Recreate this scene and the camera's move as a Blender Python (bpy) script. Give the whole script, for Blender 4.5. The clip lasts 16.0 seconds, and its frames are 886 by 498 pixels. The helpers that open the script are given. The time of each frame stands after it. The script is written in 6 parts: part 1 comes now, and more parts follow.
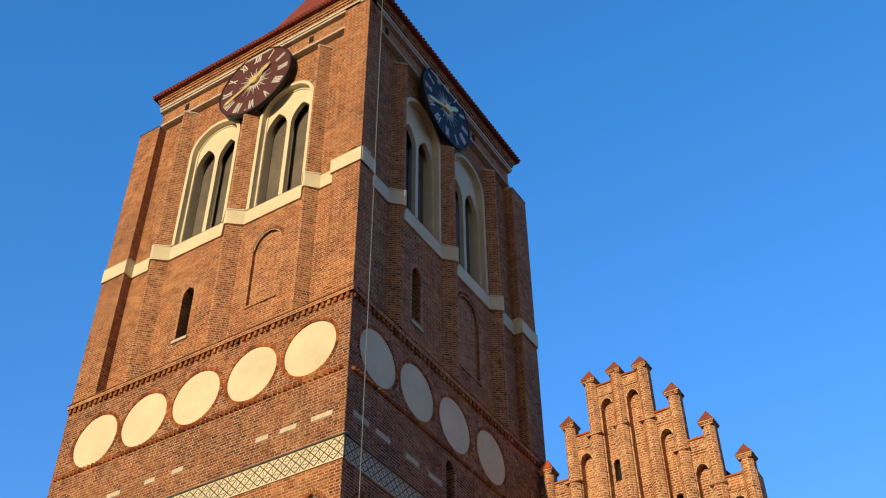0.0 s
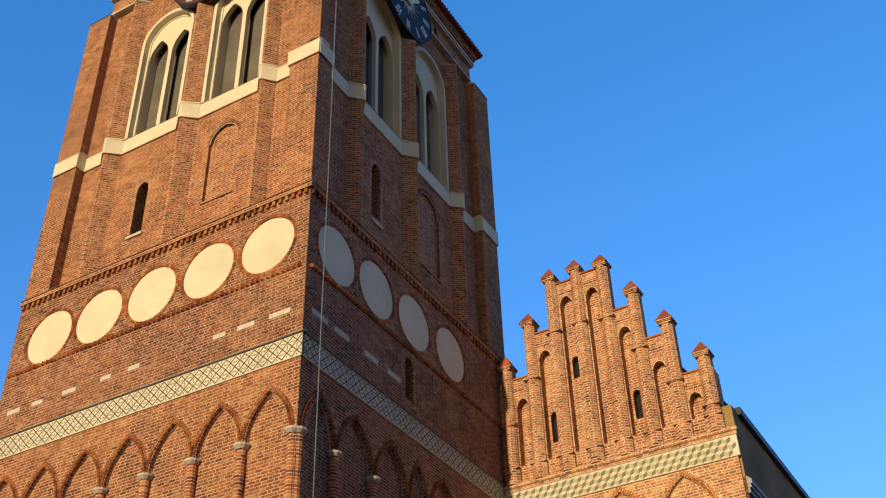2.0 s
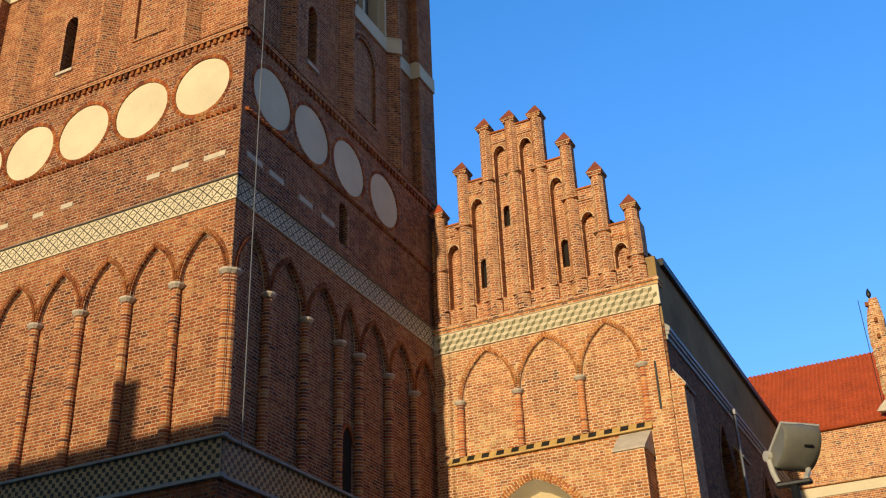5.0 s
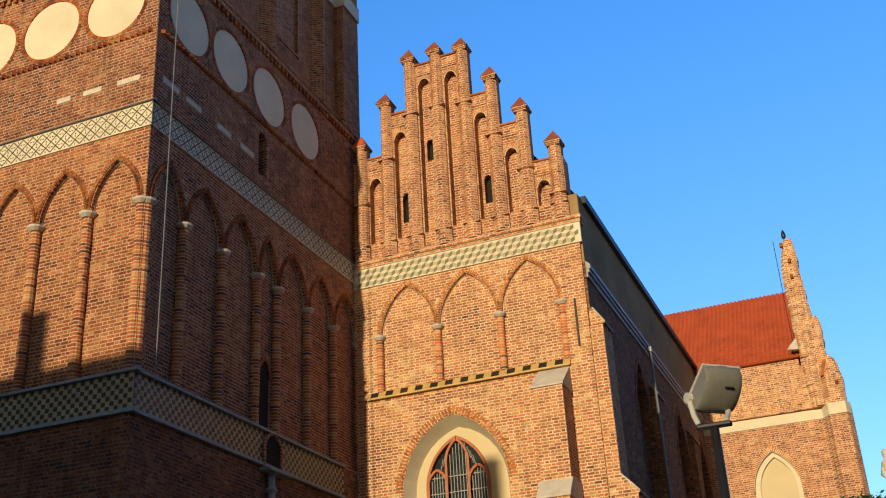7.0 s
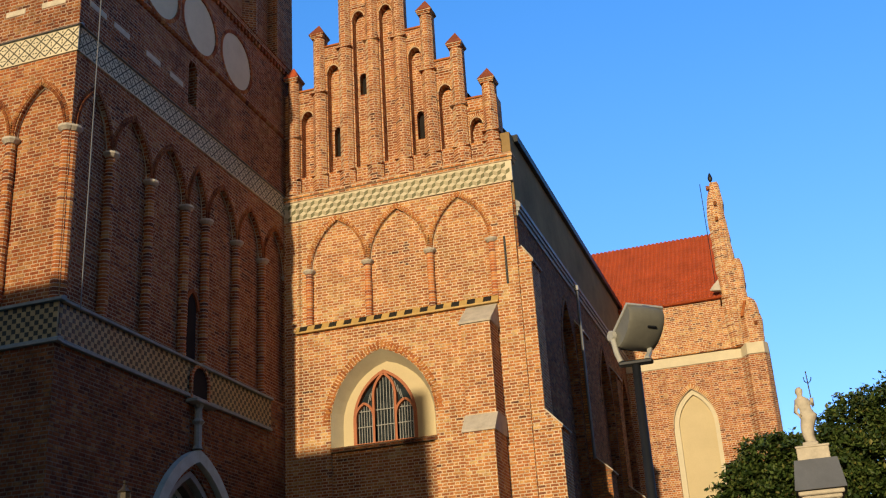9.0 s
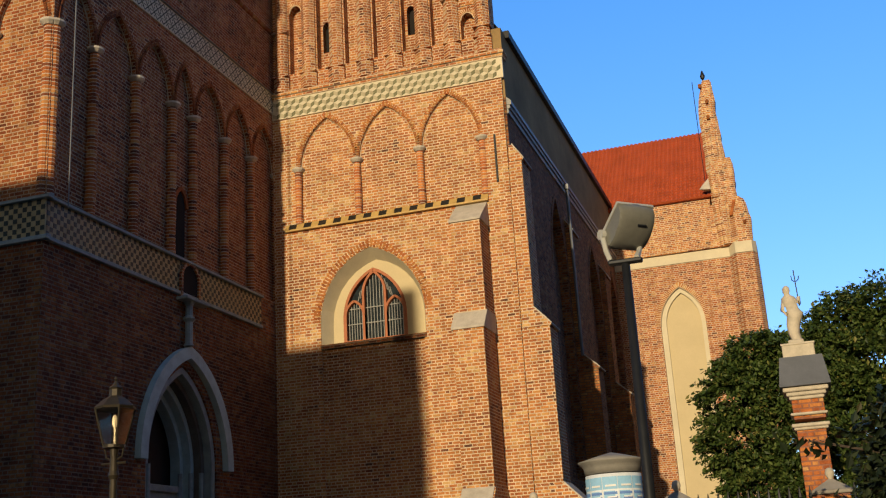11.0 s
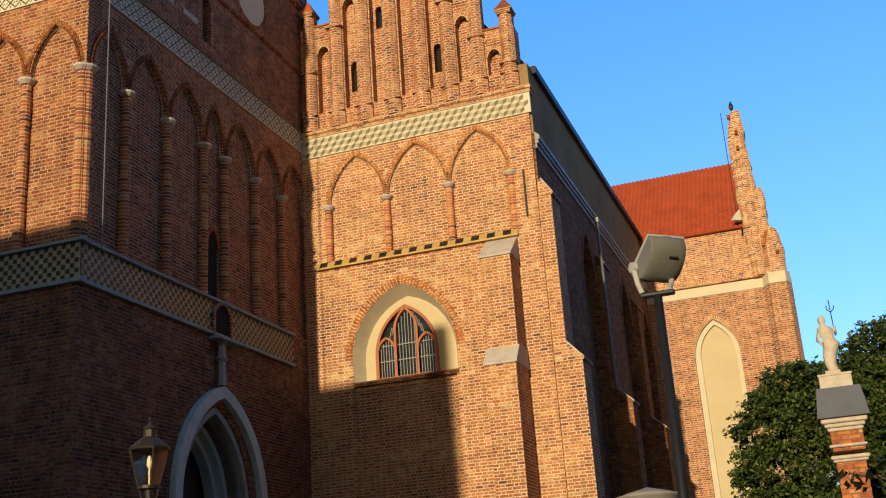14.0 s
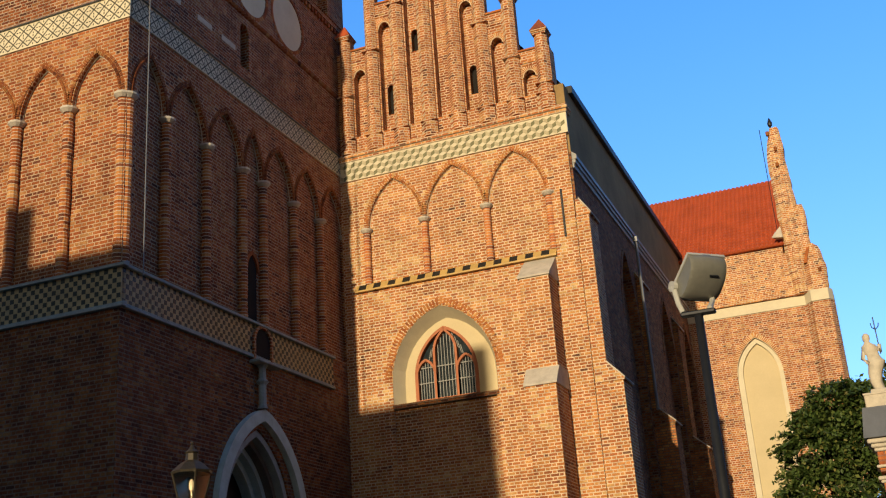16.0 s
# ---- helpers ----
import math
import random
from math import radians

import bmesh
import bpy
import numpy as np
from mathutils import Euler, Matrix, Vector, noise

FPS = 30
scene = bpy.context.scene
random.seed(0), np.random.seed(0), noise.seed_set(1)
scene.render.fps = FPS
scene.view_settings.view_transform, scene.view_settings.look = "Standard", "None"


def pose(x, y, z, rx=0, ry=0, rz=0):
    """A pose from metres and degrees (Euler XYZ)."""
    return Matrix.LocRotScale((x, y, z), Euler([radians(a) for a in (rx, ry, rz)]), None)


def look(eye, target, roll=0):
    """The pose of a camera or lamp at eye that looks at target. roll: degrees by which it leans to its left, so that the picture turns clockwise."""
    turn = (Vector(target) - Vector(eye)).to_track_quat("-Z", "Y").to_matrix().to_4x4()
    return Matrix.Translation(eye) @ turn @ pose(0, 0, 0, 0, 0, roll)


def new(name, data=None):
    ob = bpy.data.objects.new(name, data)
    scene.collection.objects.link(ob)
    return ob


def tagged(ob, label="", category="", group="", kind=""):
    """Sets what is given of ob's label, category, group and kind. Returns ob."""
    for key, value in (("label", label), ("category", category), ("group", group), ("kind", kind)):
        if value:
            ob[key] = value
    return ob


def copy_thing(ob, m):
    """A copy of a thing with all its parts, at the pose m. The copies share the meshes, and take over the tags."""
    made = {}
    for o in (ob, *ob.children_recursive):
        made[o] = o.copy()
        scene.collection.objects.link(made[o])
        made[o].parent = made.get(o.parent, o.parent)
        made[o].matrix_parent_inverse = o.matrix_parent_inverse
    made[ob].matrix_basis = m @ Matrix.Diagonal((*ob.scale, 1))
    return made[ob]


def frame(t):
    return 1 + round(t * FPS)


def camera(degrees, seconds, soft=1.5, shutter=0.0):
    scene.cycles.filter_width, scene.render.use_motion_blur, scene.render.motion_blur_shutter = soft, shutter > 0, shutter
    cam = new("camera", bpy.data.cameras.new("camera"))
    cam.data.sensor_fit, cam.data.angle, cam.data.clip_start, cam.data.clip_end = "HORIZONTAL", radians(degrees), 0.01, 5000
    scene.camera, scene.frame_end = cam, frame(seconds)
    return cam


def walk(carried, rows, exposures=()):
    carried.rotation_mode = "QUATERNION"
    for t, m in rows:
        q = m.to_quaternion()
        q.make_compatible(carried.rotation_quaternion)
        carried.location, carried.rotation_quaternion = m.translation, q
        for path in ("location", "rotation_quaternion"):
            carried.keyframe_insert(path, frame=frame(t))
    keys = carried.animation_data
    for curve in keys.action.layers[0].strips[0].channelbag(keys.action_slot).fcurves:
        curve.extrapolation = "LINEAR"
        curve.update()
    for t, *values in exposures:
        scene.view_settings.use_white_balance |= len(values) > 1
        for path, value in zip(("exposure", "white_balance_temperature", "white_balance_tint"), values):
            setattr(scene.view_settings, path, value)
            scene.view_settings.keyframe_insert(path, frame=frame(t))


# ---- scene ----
cam = camera(43.30, 16.0, soft=1.2)
# seconds, place, then yaw, pitch and roll of the hand-held pan
PATH = [
    (0.0, 0.20, -0.32, 1.25, 32.04, 42.29, 0.50),
    (0.5, -0.04, 0.07, 1.68, 31.66, 41.15, 0.45),
    (1.0, 0.00, 0.00, 1.60, 31.20, 40.09, 0.73),
    (1.5, 0.00, 0.00, 1.60, 30.68, 38.48, 1.37),
    (2.0, 0.00, 0.00, 1.60, 30.20, 36.94, 1.50),
    (2.5, 0.00, 0.00, 1.60, 29.71, 35.60, 1.56),
    (3.0, 0.30, -0.56, 1.18, 29.29, 33.91, 1.58),
    (3.5, 0.20, -0.38, 1.33, 28.91, 32.45, 1.49),
    (6.0, 0.15, -0.34, 1.41, 24.56, 26.97, 2.41),
    (6.5, -0.04, 0.10, 1.65, 23.57, 26.10, 2.52),
    (7.0, 0.00, 0.00, 1.60, 22.45, 25.39, 2.97),
    (7.5, 0.00, 0.00, 1.60, 21.49, 24.44, 3.48),
    (8.0, 0.00, 0.00, 1.60, 20.05, 23.75, 3.84),
    (10.5, 0.07, -0.23, 1.52, 18.11, 18.11, 3.40),
    (11.0, 0.00, 0.00, 1.60, 18.16, 16.65, 3.34),
    (11.5, 0.00, 0.00, 1.60, 18.09, 15.42, 3.15),
    (12.0, 0.00, 0.00, 1.60, 18.11, 15.01, 3.13),
    (12.5, 0.00, 0.00, 1.60, 18.40, 15.25, 3.08),
    (13.0, 0.00, 0.00, 1.60, 18.57, 15.70, 3.24),
    (13.5, 0.00, 0.00, 1.60, 19.15, 17.10, 3.62),
    (14.0, 0.00, 0.00, 1.60, 19.96, 18.60, 3.81),
    (14.5, 0.00, 0.00, 1.60, 20.52, 19.34, 3.89),
    (15.0, 0.00, 0.00, 1.60, 20.75, 19.90, 3.89),
    (15.5, 0.00, 0.00, 1.60, 21.23, 20.28, 3.82),
    (16.0, 0.00, 0.00, 1.60, 22.04, 19.83, 3.81),
]
walk(cam, [(t, pose(x, y, z, 90 + p, r, a)) for t, x, y, z, a, p, r in PATH],
     [(0.0, 0.0), (3.5, 0.0), (8.0, 0.0), (10.4, -0.2), (11.6, -0.2), (12.3, -0.08), (13.2, 0.0), (16.0, 0.0)])

# ---- world and sun ----
SUN_EL, SUN_AZ = 10.4, 181.5          # evening sun almost square on to the west front, from behind the camera
world = bpy.data.worlds.new("sky")
scene.world = world
world.use_nodes = True
wn = world.node_tree
sky = wn.nodes.new("ShaderNodeTexSky")
sky.sky_type, sky.sun_disc = "NISHITA", False
sky.sun_elevation, sky.sun_rotation = radians(SUN_EL), radians(SUN_AZ)
sky.air_density, sky.dust_density, sky.ozone_density = 1.0, 0.6, 2.0
# clear evening: deep blue away from the sun, paler towards the horizon, warm haze round the sun
coord = wn.nodes.new("ShaderNodeTexCoord")
axes = wn.nodes.new("ShaderNodeSeparateXYZ")
wn.links.new(coord.outputs["Generated"], axes.inputs[0])
height = wn.nodes.new("ShaderNodeValToRGB")
height.color_ramp.elements[0].position, height.color_ramp.elements[0].color = 0.05, (1.1, 1.32, 2.1, 1)
height.color_ramp.elements[1].position, height.color_ramp.elements[1].color = 0.75, (0.58, 1.72, 2.75, 1)
wn.links.new(axes.outputs[2], height.inputs[0])
sunward = wn.nodes.new("ShaderNodeMapRange")
sunward.interpolation_type = "SMOOTHSTEP"
sunward.inputs[1].default_value, sunward.inputs[2].default_value = 0.35, -0.8
wn.links.new(axes.outputs[1], sunward.inputs[0])
haze = wn.nodes.new("ShaderNodeMix")
haze.data_type = "RGBA"
wn.links.new(sunward.outputs[0], haze.inputs[0])
wn.links.new(height.outputs[0], haze.inputs[6])
haze.inputs[7].default_value = (0.6, 0.5, 0.4, 1)
tint = wn.nodes.new("ShaderNodeMix")
tint.data_type, tint.blend_type = "RGBA", "MULTIPLY"
tint.inputs[0].default_value = 1.0
wn.links.new(sky.outputs[0], tint.inputs[6])
wn.links.new(haze.outputs[2], tint.inputs[7])
wn.links.new(tint.outputs[2], wn.nodes["Background"].inputs[0])
wn.nodes["Background"].inputs[1].default_value = 0.15
sun_data = bpy.data.lights.new("sun", "SUN")
sun_data.energy, sun_data.angle, sun_data.color = 5.0, radians(0.6), (1.0, 0.79, 0.50)
sun = new("sun", sun_data)
_az, _el = radians(SUN_AZ), radians(SUN_EL)
sun.matrix_world = look((0, 0, 60), (-math.sin(_az) * math.cos(_el), -math.cos(_az) * math.cos(_el), 60 - math.sin(_el)))
scene.view_settings.exposure = 0.0

# ---- materials ----
BP, BH, BS = 0.43, 0.105, 0.655       # a stretcher and a header with joints, course height, the stretcher's share


class Nodes:
    """Short hand for building a node tree."""

    def __init__(self, name):
        self.mat = bpy.data.materials.new(name)
        self.mat.use_nodes = True
        self.tree = self.mat.node_tree
        self.bsdf = self.tree.nodes["Principled BSDF"]

    def link(self, a, b):
        self.tree.links.new(a, b)

    def put(self, socket, value):
        if isinstance(value, (int, float, tuple, list)):
            socket.default_value = value
        else:
            self.link(value, socket)

    def math(self, op, a, b=0.0, c=0.0):
        n = self.tree.nodes.new("ShaderNodeMath")
        n.operation = op
        for i, v in enumerate((a, b, c)):
            self.put(n.inputs[i], v)
        return n.outputs[0]

    def position(self):
        n = self.tree.nodes.new("ShaderNodeNewGeometry")
        s = self.tree.nodes.new("ShaderNodeSeparateXYZ")
        self.link(n.outputs["Position"], s.inputs[0])
        return n, s.outputs

    def noise(self, scale, detail=4.0, rough=0.6, vector=None):
        n = self.tree.nodes.new("ShaderNodeTexNoise")
        n.inputs["Scale"].default_value, n.inputs["Detail"].default_value, n.inputs["Roughness"].default_value = scale, detail, rough
        if vector is None:
            g = self.tree.nodes.new("ShaderNodeNewGeometry")
            vector = g.outputs["Position"]
        self.link(vector, n.inputs["Vector"])
        return n.outputs[0]

    def ramp(self, fac, stops, interpolation="LINEAR"):
        n = self.tree.nodes.new("ShaderNodeValToRGB")
        n.color_ramp.interpolation = interpolation
        e = n.color_ramp.elements
        while len(e) < len(stops):
            e.new(0.5)
        for i, (p, c) in enumerate(stops):
            e[i].position, e[i].color = p, (*c, 1) if len(c) == 3 else c
        self.put(n.inputs[0], fac)
        return n.outputs[0]

    def mix(self, fac, a, b, blend="MIX"):
        n = self.tree.nodes.new("ShaderNodeMix")
        n.data_type, n.blend_type = "RGBA", blend
        self.put(n.inputs[0], fac)
        self.put(n.inputs[6], a if not isinstance(a, tuple) else (*a, 1))
        self.put(n.inputs[7], b if not isinstance(b, tuple) else (*b, 1))
        return n.outputs[2]

    def combine(self, x, y, z=0.0):
        n = self.tree.nodes.new("ShaderNodeCombineXYZ")
        for i, v in enumerate((x, y, z)):
            self.put(n.inputs[i], v)
        return n.outputs[0]

    def white(self, vector):
        n = self.tree.nodes.new("ShaderNodeTexWhiteNoise")
        n.noise_dimensions = "2D"
        self.link(vector, n.inputs[0])
        return n.outputs[0]

    def finish(self, colour, rough=0.85, bump=None, strength=0.4, distance=0.02, metal=0.0):
        b = self.bsdf
        self.put(b.inputs["Base Color"], colour if not isinstance(colour, tuple) else (*colour, 1))
        self.put(b.inputs["Roughness"], rough)
        b.inputs["Metallic"].default_value = metal
        b.inputs["Specular IOR Level"].default_value = 0.25
        if bump is not None:
            n = self.tree.nodes.new("ShaderNodeBump")
            n.inputs["Strength"].default_value, n.inputs["Distance"].default_value = strength, distance
            self.link(bump, n.inputs["Height"])
            self.link(n.outputs[0], b.inputs["Normal"])
        return self.mat


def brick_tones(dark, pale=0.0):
    """Stops of fired-clay colours; dark shifts towards burnt, sooted and shade-deepened bricks, pale towards yellow
    ones.
    """
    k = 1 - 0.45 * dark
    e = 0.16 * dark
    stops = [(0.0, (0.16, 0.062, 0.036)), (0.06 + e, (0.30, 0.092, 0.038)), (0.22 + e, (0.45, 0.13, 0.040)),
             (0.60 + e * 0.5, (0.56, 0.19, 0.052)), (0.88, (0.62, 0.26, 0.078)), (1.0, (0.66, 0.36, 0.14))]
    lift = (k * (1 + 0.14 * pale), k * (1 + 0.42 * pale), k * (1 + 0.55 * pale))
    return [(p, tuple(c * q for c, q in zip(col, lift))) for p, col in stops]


def brick_wall_material(name, dark=0.0, mortar=(0.62, 0.52, 0.40), pale=0.0):
    m = Nodes(name)
    _, p = m.position()
    row_f = m.math("DIVIDE", p[2], BH)
    row = m.math("FLOOR", row_f)
    shift = m.math("MULTIPLY", m.math("PINGPONG", row, 1.0), 0.5)
    pair_f = m.math("ADD", m.math("DIVIDE", m.math("ADD", p[0], p[1]), BP), shift)
    fu, fv = m.math("FRACT", pair_f), m.math("FRACT", row_f)
    header = m.math("GREATER_THAN", fu, BS)
    col = m.math("ADD", m.math("MULTIPLY", m.math("FLOOR", pair_f), 2.0), header)
    left = m.math("SUBTRACT", fu, m.math("MULTIPLY", header, BS))
    right = m.math("SUBTRACT", m.math("MULTIPLY_ADD", header, 1 - BS, BS), fu)
    wob = m.math("MULTIPLY", m.math("SUBTRACT", m.noise(9.0, 3), 0.5), 0.008)
    du = m.math("ADD", m.math("MULTIPLY", m.math("MINIMUM", left, right), BP), wob)
    dv = m.math("ADD", m.math("MULTIPLY", m.math("SUBTRACT", 0.5, m.math("ABSOLUTE", m.math("SUBTRACT", fv, 0.5))), BH), wob)
    edge = m.math("MINIMUM", du, dv)
    face = m.math("MINIMUM", m.math("MAXIMUM", m.math("MULTIPLY_ADD", edge, 160.0, -2.1), 0.0), 1.0)
    rnd = m.white(m.combine(col, row))
    patch = m.noise(0.6, 5, 0.7)
    fac = m.math("ADD", m.math("MULTIPLY", rnd, 1.0), m.math("MULTIPLY_ADD", patch, 0.75, -0.36))
    tone = m.ramp(fac, brick_tones(dark, pale))
    grain = m.noise(28.0, 5, 0.7)
    tone = m.mix(0.55, tone, m.ramp(grain, [(0.25, (0.25, 0.22, 0.2)), (0.7, (1, 1, 1))]), "MULTIPLY")
    mort = m.mix(m.noise(2.2, 3), tuple(c * 0.6 for c in mortar), mortar)
    colour = m.mix(face, mort, tone)
    stain = m.ramp(m.noise(2.6, 8, 0.85), [(0.40, (0.50, 0.45, 0.43)), (0.56, (1.0, 1.0, 1.0)), (0.75, (1.22, 1.2, 1.16))])
    colour = m.mix(0.6 + 0.4 * max(dark, 0), colour, stain, "MULTIPLY")
    height = m.math("ADD", m.math("MULTIPLY", face, 1.0), m.math("MULTIPLY", grain, 0.5))
    return m.finish(colour, 0.9, height, 0.7, 0.015)


def brick_piece_material(name, dark=0.0, spread=0.0, by_object=False, pale=0.0):
    """Single bricks: each takes its own tone."""
    m = Nodes(name)
    if by_object:
        o = m.tree.nodes.new("ShaderNodeObjectInfo")
        rnd = o.outputs["Random"]
    else:
        g = m.tree.nodes.new("ShaderNodeNewGeometry")
        rnd = g.outputs["Random Per Island"]
    patch = m.noise(0.45, 5, 0.65)
    fac = m.math("ADD", m.math("MULTIPLY", rnd, 0.85 - spread), m.math("MULTIPLY_ADD", patch, 1.5, -0.64 + spread * 0.75))
    tone = m.ramp(fac, brick_tones(dark, pale))
    grain = m.noise(28.0, 5, 0.7)
    tone = m.mix(0.55, tone, m.ramp(grain, [(0.25, (0.25, 0.22, 0.2)), (0.7, (1, 1, 1))]), "MULTIPLY")
    stain = m.ramp(m.noise(1.3, 8, 0.8), [(0.40, (0.50, 0.45, 0.43)), (0.56, (1.0, 1.0, 1.0)), (0.75, (1.22, 1.2, 1.16))])
    smear = m.ramp(m.noise(2.6, 8, 0.75), [(0.58, (0, 0, 0)), (0.74, (0.4, 0.4, 0.4) if pale >= 0 else (0.25, 0.25, 0.25))])
    tone = m.mix(smear, tone, (0.50 - 0.28 * max(dark, 0), 0.34 - 0.22 * max(dark, 0), 0.20 - 0.13 * max(dark, 0)))
    soot = m.ramp(m.noise(0.22, 5, 0.7), [(0.36, (0.62, 0.57, 0.55)), (0.6, (1, 1, 1))])
    tone = m.mix(0.7, tone, soot, "MULTIPLY")
    return m.finish(m.mix(0.6 + 0.4 * max(dark, 0), tone, stain, "MULTIPLY"), 0.88, grain, 0.5, 0.012)


def plain_material(name, colour, rough=0.8, vary=0.25, scale=1.5, bump=0.3, metal=0.0, fine=22.0):
    m = Nodes(name)
    lo = tuple(c * (1 - vary) for c in colour)
    big = m.ramp(m.noise(scale, 6, 0.65), [(0.3, lo), (0.7, colour)])
    grain = m.noise(fine, 4, 0.6)
    col = m.mix(0.5 * vary + 0.1, big, m.ramp(grain, [(0.3, (0.6, 0.6, 0.6)), (0.7, (1, 1, 1))]), "MULTIPLY")
    return m.finish(col, rough, grain, bump, 0.01, metal)


def glass_material(name):
    m = Nodes(name)
    m.bsdf.inputs["IOR"].default_value = 1.5
    col = m.ramp(m.noise(3.0, 3), [(0.3, (0.010, 0.014, 0.016)), (0.7, (0.03, 0.04, 0.045))])
    return m.finish(col, 0.12, m.noise(6.0, 2), 0.12, 0.01)


BRICK = brick_wall_material("brick_tower", 0.42, (0.56, 0.40, 0.26), -0.35)
BRICK_BURNT = brick_wall_material("brick_tower_burnt", 0.75, (0.48, 0.36, 0.26), -0.35)
# base storey: the houses' shadow is deepened in the brick and mortar colour
BRICK_BASE = brick_wall_material("brick_tower_base_shaded", 0.85, (0.26, 0.20, 0.15))
BRICK_GABLE = brick_wall_material("brick_gable", 0.0, (0.77, 0.62, 0.43), 0.65)
# gable brick's darker twin: the south wall's shade is put into brick and mortar
BRICK_NAVE = brick_wall_material("brick_nave_shaded", 0.8, (0.24, 0.17, 0.11))
BRICK_PIN = brick_wall_material("brick_pinnacles", 0.15, (0.70, 0.54, 0.38), 0.1)
BRICK_PIECE_PIN = brick_piece_material("brick_single_pinnacles", 0.15, 0.0, False, 0.1)
BRICK_PIECE = brick_piece_material("brick_single", 0.42, 0.0, False, -0.35)
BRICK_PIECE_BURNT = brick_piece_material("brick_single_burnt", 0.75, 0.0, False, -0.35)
# laid base bricks, darkened likewise for the shade over that storey
BRICK_PIECE_BASE = brick_piece_material("brick_single_base_shaded", 0.95)
BRICK_PIECE_GABLE = brick_piece_material("brick_single_gable", 0.0, 0.06, False, 0.62)
BRICK_MOULD = brick_piece_material("brick_moulded", 0.12, 0.25)
BRICK_VOUSSOIR = brick_piece_material("brick_voussoir", 0.05, 0.08, True, 0.6)
BRICK_VT = brick_piece_material("brick_voussoir_tower", 0.6, 0.1, True)


def shaft_material(name, dark):
    """Moulded shaft bricks: a tone for each course, pale joints between."""
    m = Nodes(name)
    _, p = m.position()
    f = m.math("DIVIDE", m.math("ADD", p[2], 0.01), BH)
    rnd = m.white(m.combine(m.math("FLOOR", f), m.math("FLOOR", m.math("MULTIPLY", m.math("ADD", p[0], p[1]), 1.3))))
    tone = m.ramp(rnd, brick_tones(dark))
    fr = m.math("FRACT", f)
    joint = m.math("LESS_THAN", m.math("SUBTRACT", 0.5, m.math("ABSOLUTE", m.math("SUBTRACT", fr, 0.5))), 0.10)
    grain = m.noise(28.0, 5, 0.7)
    tone = m.mix(0.5, tone, m.ramp(grain, [(0.25, (0.3, 0.27, 0.25)), (0.7, (1, 1, 1))]), "MULTIPLY")
    return m.finish(m.mix(joint, tone, (0.48, 0.40, 0.31)), 0.9, grain, 0.5, 0.012)


BRICK_SHAFT = shaft_material("brick_shaft", -0.1)
BRICK_SHAFT_T = shaft_material("brick_shaft_tower", 0.4)
BRICK_DARK = brick_piece_material("brick_burnt", 1.0, 0.3)
BRICK_POST = brick_wall_material("brick_post", -0.1, (0.36, 0.16, 0.10))
RENDER_CREAM = plain_material("lime_render_cream", (0.64, 0.58, 0.42), 0.85, 0.18, 0.8)
RENDER_NICHE = plain_material("lime_render_niche", (0.55, 0.46, 0.28), 0.85, 0.10, 0.8)
RENDER_GREY = plain_material("render_grey", (0.33, 0.225, 0.10), 0.95, 0.45, 0.5)
LOUVRE_GREY = plain_material("louvre_board_grey", (0.16, 0.14, 0.115), 0.9, 0.5, 0.6)
MORTAR = plain_material("lime_mortar", (0.70, 0.54, 0.36), 0.9, 0.3, 4.0)
STONE = plain_material("sandstone", (0.55, 0.50, 0.42), 0.8, 0.3, 2.5)
CONCRETE = plain_material("weathered_concrete", (0.34, 0.31, 0.26), 0.9, 0.35, 4.0)
STONE_BLUE = plain_material("limestone_grey", (0.34, 0.40, 0.40), 0.75, 0.35, 3.0)
STONE_DARK = plain_material("dark_grey_stone", (0.16, 0.14, 0.12), 0.8, 0.35, 3.0)
STATUE_STONE = plain_material("pale_sandstone", (0.58, 0.52, 0.41), 0.8, 0.3, 5.0)
TILE_RED = plain_material("clay_roof_tile", (0.50, 0.10, 0.03), 0.75, 0.3, 1.2)
TILE_GREEN = plain_material("glazed_tile_dark", (0.018, 0.026, 0.02), 0.35, 0.4, 3.0)
TILE_OCHRE = plain_material("glazed_tile_ochre", (0.46, 0.37, 0.20), 0.5, 0.35, 3.0)
TILE_YELLOW = plain_material("glazed_tile_yellow", (0.55, 0.36, 0.12), 0.5, 0.3, 3.0)
TILE_BLACK = plain_material("glazed_tile_black", (0.03, 0.028, 0.024), 0.4, 0.4, 3.0)
LEAD = plain_material("lead_flashing", (0.24, 0.25, 0.27), 0.55, 0.3, 3.0, 0.2, 0.3)
ZINC = plain_material("zinc_sheet", (0.20, 0.21, 0.22), 0.5, 0.2, 2.0, 0.15, 0.5)
IRON = plain_material("black_iron", (0.025, 0.027, 0.03), 0.5, 0.3, 6.0, 0.2, 0.4)
DARK_WOOD = plain_material("dark_wood", (0.045, 0.03, 0.022), 0.7, 0.4, 3.0)
DARKNESS = plain_material("unlit_interior", (0.02, 0.017, 0.015), 0.95, 0.3, 2.0)
CLOCK_RED = plain_material("clock_face_maroon", (0.095, 0.028, 0.028), 0.6, 0.3, 2.0)
CLOCK_BLUE = plain_material("clock_face_navy", (0.012, 0.013, 0.02), 0.6, 0.3, 2.0)
LATTICE = plain_material("lattice_grey", (0.13, 0.12, 0.09), 0.85, 0.3, 4.0)
TILE_CAP = plain_material("cap_tile", (0.26, 0.075, 0.035), 0.75, 0.35, 3.0)
TILE_DARK = plain_material("old_roof_tile", (0.24, 0.05, 0.03), 0.75, 0.35, 1.5)
